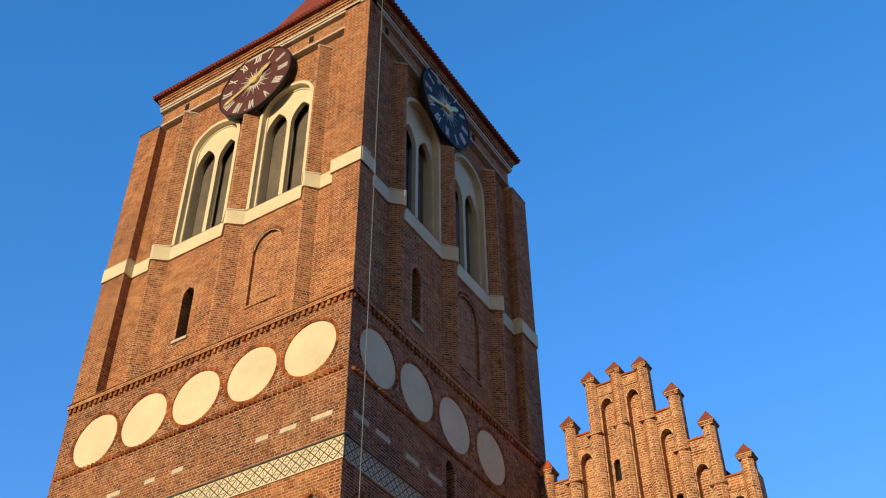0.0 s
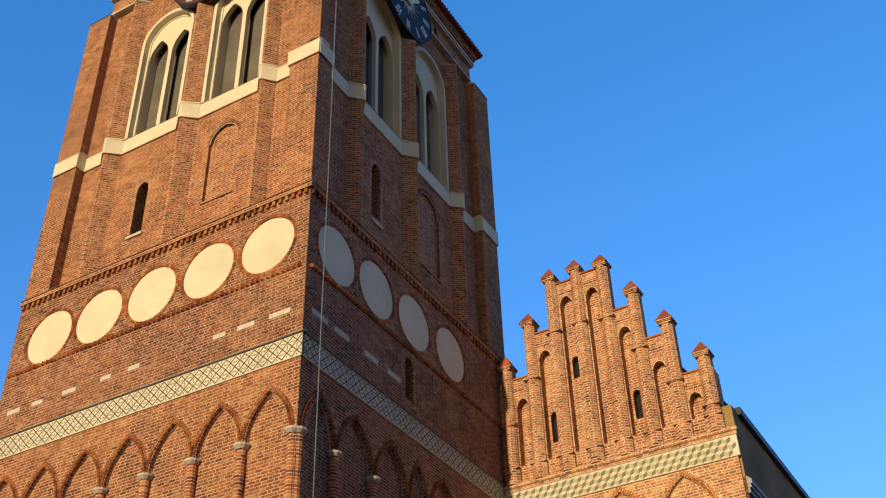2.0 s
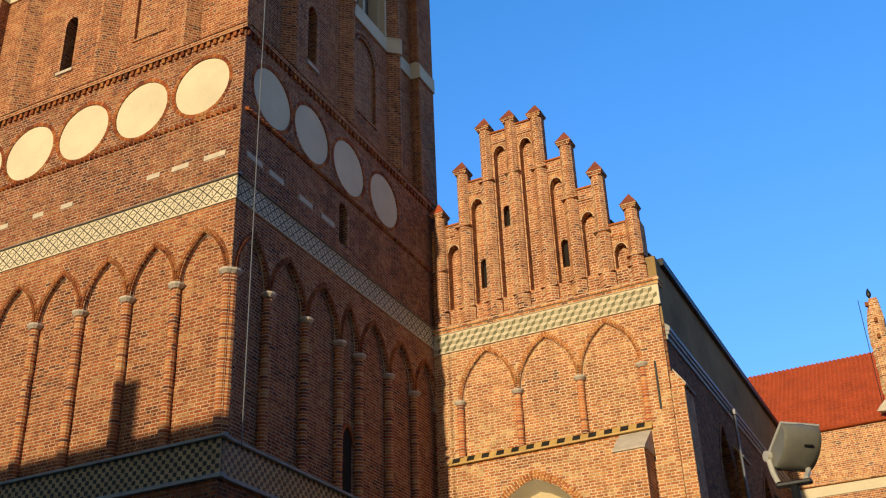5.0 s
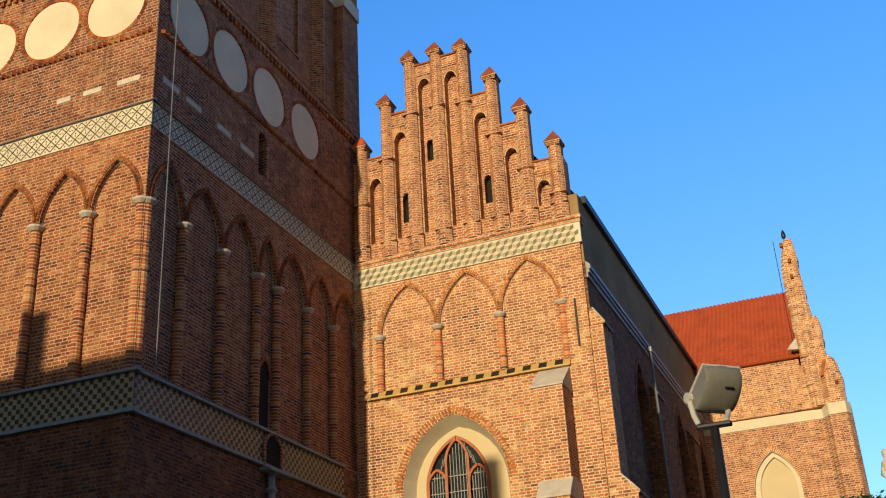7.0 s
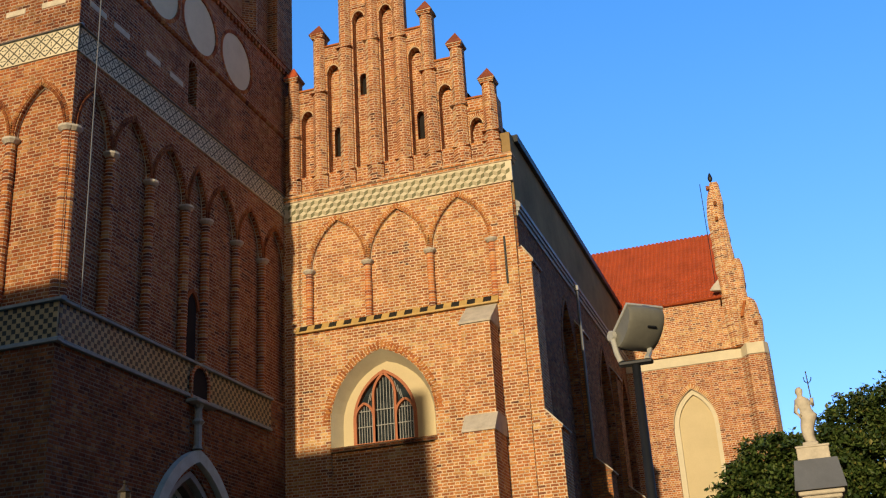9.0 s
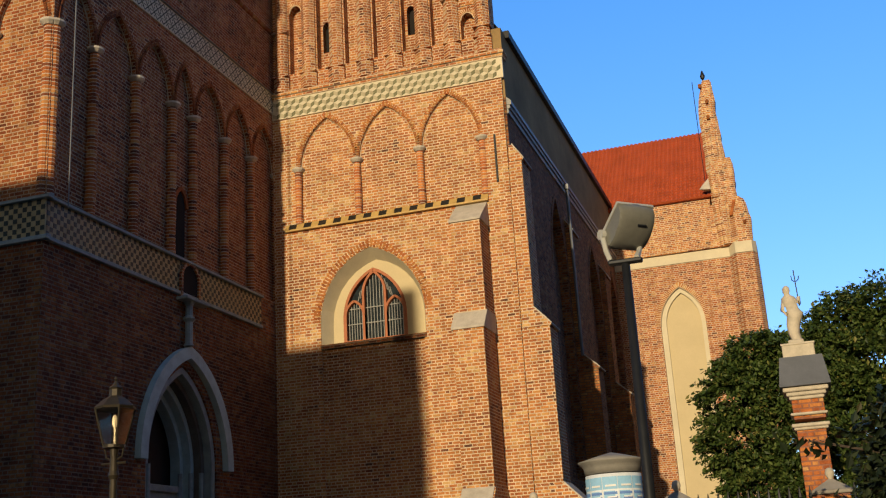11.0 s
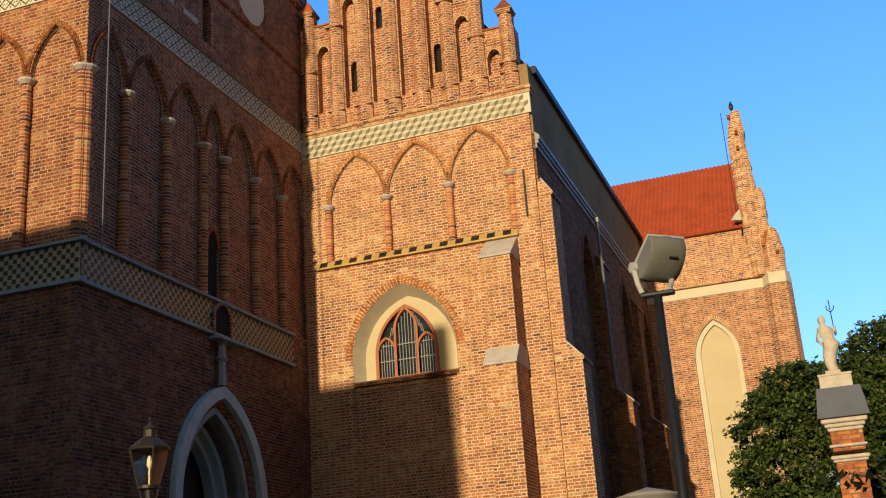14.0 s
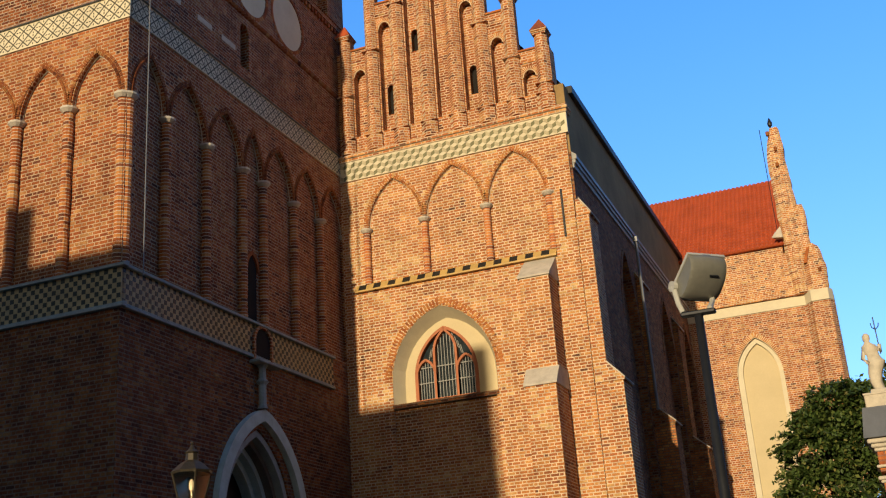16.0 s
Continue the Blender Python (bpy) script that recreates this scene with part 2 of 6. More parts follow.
HOOD_STONE = plain_material("pale_limestone", (0.48, 0.62, 0.63), 0.75, 0.25, 3.0)
LEAD_BAR = plain_material("glazing_bar_grey", (0.30, 0.30, 0.28), 0.5, 0.2, 4.0)
SILVER = plain_material("painted_numeral_grey", (0.55, 0.55, 0.52), 0.5, 0.2, 4.0)
GOLD = plain_material("gilt_copper", (0.90, 0.70, 0.28), 0.30, 0.2, 4.0, 0.1, 0.45)
GLASS = glass_material("leaded_glass")
FRAME_RED = plain_material("window_frame_terracotta", (0.42, 0.15, 0.07), 0.7, 0.25, 3.0)
HOUSE_PLASTER = plain_material("house_plaster", (0.34, 0.27, 0.2), 0.9, 0.2, 0.7)
PAVING = plain_material("warm_brick_paving", (0.18, 0.13, 0.09), 0.85, 0.4, 1.2)
LAMP_GREY = plain_material("floodlight_shell", (0.20, 0.20, 0.17), 0.45, 0.2, 4.0, 0.1, 0.2)
BARK = plain_material("bark", (0.09, 0.07, 0.05), 0.9, 0.4, 6.0)

# ---- mesh tools ----
# A face is named by its wall: "F" looks along -y (u runs along x), "S" looks along +x (u runs along y).
# d is how far a point stands proud of the wall's plane.


def at(wall, u, z, d):
    side, plane = wall
    return (u, plane - d, z) if side == "F" else (plane + d, u, z)


def part(name, bm, material, parent=None, label="", smooth=False):
    me = bpy.data.meshes.new(name)
    bmesh.ops.remove_doubles(bm, verts=bm.verts, dist=1e-5)
    bmesh.ops.recalc_face_normals(bm, faces=bm.faces)
    if smooth:
        for f in bm.faces:
            f.smooth = True
    bm.to_mesh(me)
    bm.free()
    me.materials.append(material)
    ob = new(name, me)
    if parent is not None:
        ob.parent = parent
        ob.matrix_parent_inverse = Matrix.Translation(-Vector(parent.location))
    if label:
        ob["label"] = label
    return ob


def again(name, ob, m, parent):
    """Another object on the same mesh, at the pose m."""
    o = new(name, ob.data)
    o.parent = parent
    o.matrix_parent_inverse = Matrix.Translation(-Vector(parent.location))
    o.matrix_basis = m
    return o


def thing(name, label, category, place=(0, 0, 0), group="", kind=""):
    e = new(name)
    e.location = place
    return tagged(e, label, category, group, kind)


def box(bm, x0, x1, y0, y1, z0, z1, bevel=0.0):
    r = bmesh.ops.create_cube(bm, size=1.0)
    for v in r["verts"]:
        v.co = Vector(((x0 + x1) / 2 + v.co.x * (x1 - x0), (y0 + y1) / 2 + v.co.y * (y1 - y0), (z0 + z1) / 2 + v.co.z * (z1 - z0)))
    if bevel:
        es = {e for v in r["verts"] for e in v.link_edges}
        bmesh.ops.bevel(bm, geom=list(es), offset=bevel, segments=1, affect="EDGES")
    return r["verts"]


def wbox(bm, wall, u0, u1, z0, z1, d0, d1, bevel=0.0):
    a, b = at(wall, u0, z0, d0), at(wall, u1, z1, d1)
    return box(bm, *sorted((a[0], b[0])), *sorted((a[1], b[1])), *sorted((a[2], b[2])), bevel)


def hexa(bm, pts):
    """Eight corners: four of the lower or back face in order, then the four opposite."""
    v = [bm.verts.new(p) for p in pts]
    for q in ((3, 2, 1, 0), (4, 5, 6, 7), (0, 1, 5, 4), (1, 2, 6, 5), (2, 3, 7, 6), (3, 0, 4, 7)):
        bm.faces.new([v[i] for i in q])


def slope(bm, wall, u0, u1, z0, z1, d_back, d_low, d_high):
    """A weathering: from d_low at z0 to d_high at z1."""
    hexa(bm, [at(wall, *p) for p in ((u0, z0, d_back), (u1, z0, d_back), (u1, z0, d_low), (u0, z0, d_low),
                                     (u0, z1, d_back), (u1, z1, d_back), (u1, z1, d_high), (u0, z1, d_high))])


def pointed(u0, u1, spring, apex, n=8):
    """Outline of a pointed arch from its left springing over the apex to the right, two circle arcs."""
    w, h = (u1 - u0) / 2, apex - spring
    r = (w * w + h * h) / (2 * w)
    c = u0 + r
    a1 = math.atan2(h, (u0 + w) - c)
    left = [(c + r * math.cos(a), spring + r * math.sin(a)) for a in np.linspace(math.pi, a1, n)]
    return left + [(u0 + u1 - u, z) for u, z in reversed(left[:-1])]


def rounded(u0, u1, spring, apex, n=9):
    w, h = (u1 - u0) / 2, apex - spring
    return [((u0 + u1) / 2 - w * math.cos(a), spring + h * math.sin(a)) for a in np.linspace(0, math.pi, 2 * n - 1)]


def opening(u0, u1, sill, spring, apex, kind=pointed):
    """Closed outline of an arched opening."""
    return [(u0, sill)] + kind(u0, u1, spring, apex) + [(u1, sill)]


def plate(bm, wall, outer, holes, d0, d1):
    """A slab between d0 and d1 with the outline outer and real holes."""
    rings = []
    for d in (d1, d0):
        edges, layer = [], []
        for loop in (outer, *holes):
            vs = [bm.verts.new(at(wall, u, z, d)) for u, z in loop]
            layer.append(vs)
            edges += [bm.edges.new((vs[i], vs[(i + 1) % len(vs)])) for i in range(len(vs))]
        bmesh.ops.triangle_fill(bm, use_beauty=True, edges=edges)
        rings.append(layer)
    for a, b in zip(*rings):
        for i in range(len(a)):
            j = (i + 1) % len(a)
            bm.faces.new((a[i], a[j], b[j], b[i]))


def rect(u0, u1, z0, z1):
    return [(u0, z0), (u1, z0), (u1, z1), (u0, z1)]


def band(bm, wall, line, width, d0, d1):
    """A strip of the given width on the outer side of an arch line, between d0 and d1."""
    n = len(line)
    outer = []
    for i, (u, z) in enumerate(line):
        a, b = line[max(i - 1, 0)], line[min(i + 1, n - 1)]
        du, dz = b[0] - a[0], b[1] - a[1]
        s = math.hypot(du, dz) or 1
        outer.append((u - dz / s * width, z + du / s * width))
    for i in range(n - 1):
        q = (line[i], line[i + 1], outer[i + 1], outer[i])
        hexa(bm, [at(wall, *p, d0) for p in q] + [at(wall, *p, d1) for p in q])


def tube(bm, pts, r, n=8, taper=None):
    """A round bar along pts."""
    rings = []
    for i, p in enumerate(pts):
        p = Vector(p)
        a, b = Vector(pts[max(i - 1, 0)]), Vector(pts[min(i + 1, len(pts) - 1)])
        t = (b - a).normalized()
        x = t.cross(Vector((0, 0, 1)) if abs(t.z) < 0.9 else Vector((0, 1, 0))).normalized()
        y = t.cross(x)
        k = r if taper is None else taper[i]
        rings.append([bm.verts.new(p + x * k * math.cos(2 * math.pi * j / n) + y * k * math.sin(2 * math.pi * j / n)) for j in range(n)])
    for a, b in zip(rings, rings[1:]):
        for j in range(n):
            bm.faces.new((a[j], a[(j + 1) % n], b[(j + 1) % n], b[j]))
    bm.faces.new(rings[0])
    bm.faces.new(list(reversed(rings[-1])))


def lathe(bm, profile, n=16, centre=(0, 0, 0), cut=1.0):
    """A turned solid from (radius, height) pairs."""
    rings = [[bm.verts.new((centre[0] + r * math.cos(2 * math.pi * j / n), centre[1] + r * math.sin(2 * math.pi * j / n), centre[2] + z)) for j in range(n)] for r, z in profile]
    for a, b in zip(rings, rings[1:]):
        for j in range(n):
            bm.faces.new((a[j], a[(j + 1) % n], b[(j + 1) % n], b[j]))
    bm.faces.new(list(reversed(rings[0])))
    bm.faces.new(rings[-1])


def pyramid(bm, x0, x1, y0, y1, z0, z1):
    v = [bm.verts.new(p) for p in ((x0, y0, z0), (x1, y0, z0), (x1, y1, z0), (x0, y1, z0))]
    t = bm.verts.new(((x0 + x1) / 2, (y0 + y1) / 2, z1))
    bm.faces.new(list(reversed(v)))
    for i in range(4):
        bm.faces.new((v[i], v[(i + 1) % 4], t))

# ---- the church: main lines ----
CX, CY = -17.14, 22.14                # near corner of the tower
TW, TD = 13.05, 13.63                 # tower: width of the west face, depth of the south face
XL, YB = CX - TW, CY + TD
YG = 34.94                            # west wall of the aisle
NX = -8.2                             # south wall of the aisle
YT = 57.0                             # west wall of the transept
F, S = ("F", CY), ("S", CX)
G, N, T = ("F", YG), ("S", NX), ("F", YT)

# ---- ground ----
bm = bmesh.new()
box(bm, -400, 400, -300, 900, -0.3, 0)
ground = tagged(part("ground", bm, PAVING), "grey granite paving of the church square", "ground", kind="structure")

# ---- tower ----
tower = thing("church_tower", "tall square gothic red brick bell tower with plastered belfry windows", "tower", (CX - TW / 2, CY + TD / 2, 0))
EX0, EY1 = -29.14, 34.45              # the top storey is narrower at the far corners


def disc(u, z, r, n=32):
    return [(u + r * math.cos(2 * math.pi * i / n), z + r * math.sin(2 * math.pi * i / n)) for i in range(n)]


# cores behind the faced walls
bm = bmesh.new()
box(bm, XL + 0.05, CX - 1.5, CY + 1.5, YB - 0.05, 0, 41.5)
part("core", bm, DARKNESS, tower)
bm = bmesh.new()
box(bm, XL + 0.1, CX - 0.16, CY + 0.16, YB - 0.05, 11.3, 18.8)
part("wall", bm, BRICK, tower, "brick panels of the blind arcade")

# base storey, with the south portal cut through
PORTAL = opening(26.85, 30.75, 0.0, 5.3, 8.2)
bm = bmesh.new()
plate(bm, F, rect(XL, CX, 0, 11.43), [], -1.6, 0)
part("wall", bm, BRICK_BASE, tower, "brick base storey with its shade deepened in the colour")
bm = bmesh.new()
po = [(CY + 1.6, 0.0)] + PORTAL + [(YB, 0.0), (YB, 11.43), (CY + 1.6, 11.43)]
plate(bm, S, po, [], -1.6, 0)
part("wall", bm, BRICK_BASE, tower, "brick base storey with its shade deepened in the colour")

# blind arcade storey
F_CAPS = [-17.30 - 1.80 * i for i in range(8)]
S_CAPS = [22.30, 24.03, 26.06, 28.07, 29.32, 31.35, 33.25, 35.2]
ARC_Z, ARC_SPRING = 11.43, 16.35


def arcade(wall, bays, u0, u1, apex, parent):
    holes = [opening(a, b, ARC_Z + 0.05, ARC_SPRING, apex) for a, b in bays]
    bm = bmesh.new()
    plate(bm, wall, rect(u0, u1, ARC_Z, 18.68), holes, -0.15, 0)
    part("wall", bm, BRICK, parent)


def voussoirs(wall, line, rows, back, material, parent):
    """An arch of single bricks along a line, on a mortar backing."""
    bm = bmesh.new()
    band(bm, wall, line, rows[-1][1] - 0.004, back, min(r[2] for r in rows) - 0.012)
    band(bm, wall, line, -0.035, back, back + 0.03)
    arch = part("arch_moulding", bm, STATUE_STONE if material is BRICK_VT else MORTAR, parent, "arch of moulded bricks")
    fine = []
    for p, q in zip(line, line[1:]):
        fine += [p, ((p[0] + q[0]) / 2, (p[1] + q[1]) / 2)]
    fine.append(line[-1])
    def offset(w):
        res = []
        for i, (u, z) in enumerate(fine):
            a, b = fine[max(i - 1, 0)], fine[min(i + 1, len(fine) - 1)]
            du, dz = b[0] - a[0], b[1] - a[1]
            k = math.hypot(du, dz)
            q = w * (1.35 if i == len(fine) // 2 else 1.0)
            res.append((u - dz / k * q, z + du / k * q))
        return res
    for w0, w1, d in rows:
        lo, hi = offset(w0), offset(w1)
        for i in range(len(fine) - 1):
            g = 0.13 if material is BRICK_VT else 0.19
            mixed = []
            for ln, k in ((lo, g), (lo, 1 - g), (hi, 1 - g), (hi, g)):
                mixed.append((ln[i][0] + (ln[i + 1][0] - ln[i][0]) * k, ln[i][1] + (ln[i + 1][1] - ln[i][1]) * k))
            b = bmesh.new()
            hexa(b, [at(wall, *p, back) for p in mixed] + [at(wall, *p, d) for p in mixed])
            part("brick", b, material, arch)


def rolls(wall, caps, apex, material, parent, foot=ARC_Z, spring=ARC_SPRING, r=0.145):
    """Half-round shafts with white caps, and moulded brick arches between them."""
    for i, u in enumerate(caps):
        z = foot
        bm = bmesh.new()
        n = int((spring - 0.12 - foot) / 0.21)
        step = (spring - 0.12 - foot) / n
        x, y, _ = at(wall, u, 0, -0.05)
        prof = []
        for k in range(n):
            q = r * (1 + 0.05 * math.sin(7.1 * k + u))
            prof += [(q * 0.9, z + k * step), (q, z + k * step + 0.02), (q, z + (k + 1) * step - 0.03), (q * 0.9, z + (k + 1) * step - 0.012)]
        lathe(bm, prof, 10, (x, y, 0))
        shaft = part("shaft", bm, BRICK_SHAFT_T if parent is tower else BRICK_SHAFT, parent)
        bm = bmesh.new()
        x, y, _ = at(wall, u, 0, -0.05)
        lathe(bm, [(r * 1.1, spring - 0.12), (r * 1.75, spring - 0.03), (r * 1.75, spring + 0.03), (r * 1.2, spring + 0.06)], 12, (x, y, 0))
        part("capital", bm, STONE, shaft, "white stone capital")
    for a, b in zip(caps, caps[1:]):
        lo, hi = min(a, b), max(a, b)
        voussoirs(wall, pointed(lo + 0.1, hi - 0.1, spring + 0.05, apex, 14), ((0.0, 0.085, 0.035), (0.095, 0.18, 0.008)), -0.14, material, parent)


f_bays = [(b + 0.12, a - 0.12) for a, b in zip(F_CAPS, F_CAPS[1:]) if b > XL]
s_bays = [(a + 0.12, b - 0.12) for a, b in zip(S_CAPS, S_CAPS[1:])]
arcade(F, f_bays, XL, CX, 17.85, tower)
holes = [opening(a + (0.2 if i == 0 else 0), b, ARC_Z + 0.05, ARC_SPRING, 17.9) for i, (a, b) in enumerate(s_bays)]
bm = bmesh.new()
plate(bm, S, rect(CY + 0.15, YB, ARC_Z, 18.68), holes, -0.15, 0)
part("wall", bm, BRICK, tower)
rolls(F, [u for u in F_CAPS if u > XL], 17.85, BRICK_VT, tower)
rolls(S, S_CAPS, 17.9, BRICK_VT, tower)

# plain storey with five plastered roundels a face
F_DISC = [(-18.75, 23.38), (-21.18, 23.32), (-23.62, 23.28), (-26.0, 23.23), (-28.34, 23.18)]
S_DISC = [(23.74, 23.32), (26.1, 23.36), (28.56, 23.38), (31.15, 23.4)]
DISC_R = 1.06
S_SLIT = opening(27.92, 28.44, 20.05, 21.45, 21.72)
bm = bmesh.new()
plate(bm, F, rect(XL, CX, 18.68, 25.35), [disc(u, z, DISC_R) for u, z in F_DISC], -0.4, 0)
part("wall", bm, BRICK_BURNT, tower, "storey of darker burnt bricks")
bm = bmesh.new()
plate(bm, S, rect(CY + 0.4, YB, 18.68, 25.35), [disc(u, z, DISC_R) for u, z in S_DISC] + [S_SLIT], -0.4, 0)
part("wall", bm, BRICK_BURNT, tower, "storey of darker burnt bricks")
bm = bmesh.new()
wbox(bm, S, 27.8, 28.6, 19.9, 21.9, -0.9, -0.45)
part("slit_window", bm, DARKNESS, tower, "dark narrow slit window")
for wall, places in ((F, F_DISC), (S, S_DISC)):
    for u, z in places:
        bm = bmesh.new()
        plate(bm, wall, disc(u, z, DISC_R - 0.003), [], -0.3, -0.03)
        roundel = part("roundel", bm, RENDER_CREAM, tower, "smooth cream plastered roundel")
        bm = bmesh.new()
        n = 44
        for i in range(n):
            a0, a1 = 2 * math.pi * (i + 0.08) / n, 2 * math.pi * (i + 0.92) / n
            q = [(u + r * math.cos(a), z + r * math.sin(a)) for r, a in ((DISC_R + 0.004, a0), (DISC_R + 0.004, a1), (DISC_R + 0.13, a1), (DISC_R + 0.13, a0))]
            hexa(bm, [at(wall, *p, -0.05) for p in q] + [at(wall, *p, 0.014) for p in q])
        part("brick_ring", bm, BRICK_PIECE, roundel, "ring of header bricks")

# courses: zigzag, dentils and string
for wall, u0, u1 in ((F, XL, CX), (S, CY, YB)):
    bm = bmesh.new()
    n = int((u1 - u0 - 0.3) / 0.2)
    for i in range(n):
        u = u0 + 0.15 + (i + 0.5) * (u1 - u0 - 0.3) / n
        v = [bm.verts.new(at(wall, *p)) for p in ((u - 0.09, 22.0, 0), (u + 0.09, 22.0, 0), (u, 22.0, 0.10), (u - 0.09, 22.13, 0), (u + 0.09, 22.13, 0), (u, 22.13, 0.10))]
        for f in ((0, 1, 2), (5, 4, 3), (0, 2, 5, 3), (2, 1, 4, 5)):
            bm.faces.new([v[k] for k in f])
    tagged(part("sawtooth_course", bm, BRICK_PIECE, tower, "sawtooth course of bricks set on edge"), kind="stuff")
    e = 0.12 if wall is F else 0.0
    bm = bmesh.new()
    wbox(bm, wall, u0, u1 + e, 25.07, 25.24, -0.05, 0.11)
    slope(bm, wall, u0, u1 + e, 25.24, 25.42, -0.05, 0.15, 0.0)
    course = part("string_course", bm, BRICK, tower, "weathered string course of dark moulded brick")
    n = int((u1 - u0) / 0.26)
    bm = bmesh.new()
    wbox(bm, wall, 0.0, 0.13, 24.88, 25.06, -0.02, 0.09, 0.012)
    first = None
    for i in range(n):
        u = u0 + (i + 0.25) * (u1 - u0) / n
        m = pose(u, 0, 0) if wall is F else pose(0, u, 0)
        if first is None:
            first = part("brick", bm, BRICK_VT, course)
            first.matrix_basis = m
        else:
            again("brick", first, m, course)

# white lime bars set into the wall
for u, w in ((-18.04, 0.80), (-19.33, 0.66), (-20.37, 0.5), (-23.88, 0.5), (-25.1, 0.45), (-26.73, 0.62), (-28.2, 0.5), (-29.33, 0.6)):
    bm = bmesh.new()
    wbox(bm, F, u - w / 2, u + w / 2, 20.40, 20.58, -0.05, 0.016, 0.006)
    part("stone_bar", bm, STATUE_STONE, tower, "pale stone bar set in the brickwork")
for u in (22.95, 24.13, 25.83, 27.19):
    bm = bmesh.new()
    wbox(bm, S, u - 0.4, u + 0.4, 20.42, 20.62, -0.05, 0.016, 0.006)
    part("stone_bar", bm, STATUE_STONE, tower, "pale stone bar set in the brickwork")


def lattice_frieze(wall, u0, u1, z0, z1, parent):
    """Cream plaster frieze with a dark lattice of crossing tracery."""
    bm = bmesh.new()
    wbox(bm, wall, u0, u1, z0, z1, -0.05, 0.05)
    fr = part("frieze", bm, RENDER_CREAM, parent, "cream plaster frieze with grey lattice tracery")
    bm = bmesh.new()
    h = z1 - z0 - 0.08
    n = round((u1 - u0) / (h / 2))
    w = (u1 - u0) / n
    zm = (z0 + z1) / 2

    def stroke(a, b, t):
        du, dz = b[0] - a[0], b[1] - a[1]
        s = math.hypot(du, dz)
        q = [(a[0] + dz / s * t, a[1] - du / s * t), (b[0] + dz / s * t, b[1] - du / s * t), (b[0] - dz / s * t, b[1] + du / s * t), (a[0] - dz / s * t, a[1] + du / s * t)]
        hexa(bm, [at(wall, *p, 0.045) for p in q] + [at(wall, *p, 0.056) for p in q])
    for i in range(n):
        for k in range(2):
            ua, ub, za, zb = u0 + i * w, u0 + (i + 1) * w, z0 + 0.04 + k * h / 2, z0 + 0.04 + (k + 1) * h / 2
            stroke((ua, za), (ub, zb), 0.02)
            stroke((ua, zb), (ub, za), 0.02)
            um, zc = (ua + ub) / 2, (za + zb) / 2
            for s1, s2 in ((1, 0), (0, 1), (-1, 0), (0, -1)):
                stroke((um + s1 * w * 0.28, zc + s2 * w * 0.28), (um + s1 * w * 0.46, zc + s2 * w * 0.46), 0.016)
    part("lattice", bm, LATTICE, fr, "grey painted lattice")
    bm = bmesh.new()
    slope(bm, wall, u0, u1 + (0.1 if wall is F else 0), z1, z1 + 0.08, -0.05, 0.13, 0.05)
    part("flashing", bm, LEAD, fr, "lead flashing")
    return fr


lattice_frieze(F, XL, CX + 0.05, 18.70, 19.48, tower)
lattice_frieze(S, CY + 0.0, 34.94, 18.70, 19.48, tower)


def checker_frieze(wall, u0, u1, z0, z1, parent):
    """Glazed tiles laid as a chequer between two stone fillets."""
    bm = bmesh.new()
    wbox(bm, wall, u0, u1, z0, z1, -0.05, 0.05)
    fr = part("frieze", bm, TILE_OCHRE, parent, "chequered frieze of ochre and dark green glazed tiles")
    rows = 7
    h = (z1 - z0 - 0.1) / rows
    n = round((u1 - u0) / h)
    w = (u1 - u0) / n
    bm = bmesh.new()
    for k in range(rows):
        for i in range(n):
            if (i + k) % 2 == 0:
                ua, za = u0 + i * w, z0 + 0.05 + k * h
                q = [(ua + 0.01, za + 0.008), (ua + w - 0.01, za + 0.008), (ua + w - 0.01, za + h - 0.008), (ua + 0.01, za + h - 0.008)]
                hexa(bm, [at(wall, *p, 0.03) for p in q] + [at(wall, *p, 0.06) for p in q])
    tagged(part("tiles", bm, TILE_GREEN, fr, "dark green glazed tiles"), kind="stuff")
    for zz, d in ((z0, 0.12), (z1, 0.17)):
        bm = bmesh.new()
        wbox(bm, wall, u0, u1 + (d if wall is F else 0), zz - 0.05, zz + 0.03, -0.05, d, 0.01)
        slope(bm, wall, u0, u1 + (d if wall is F else 0), zz + 0.03, zz + 0.08, -0.05, d, 0.06)
        part("fillet", bm, STONE_BLUE, fr, "grey stone fillet")


checker_frieze(F, XL, CX + 0.05, 10.34, 11.40, tower)
checker_frieze(S, CY, 33.75, 10.34, 11.40, tower)

# storey of piers and belfry: (u0, u1, proud) of each pier, west then south; ARRIS marks pilasters set corner-on
ARRIS = 0.02


def prism(bm, wall, plan, z0, z1):
    """An upright prism over a plan of (u, d) points."""
    lo = [bm.verts.new(at(wall, u, z0, d)) for u, d in plan]
    hi = [bm.verts.new(at(wall, u, z1, d)) for u, d in plan]
    n = len(plan)
    for i in range(n):
        bm.faces.new((lo[i], lo[(i + 1) % n], hi[(i + 1) % n], hi[i]))
    bm.faces.new(lo)
    bm.faces.new(list(reversed(hi)))


def arris_plan(p, q, grow=0.0):
    m = (p + q) / 2
    return [(p - grow, -0.6), (p - grow, BACK + grow), (m - 0.05, ARRIS + grow), (m + 0.05, ARRIS + grow), (q + grow, BACK + grow), (q + grow, -0.6)]


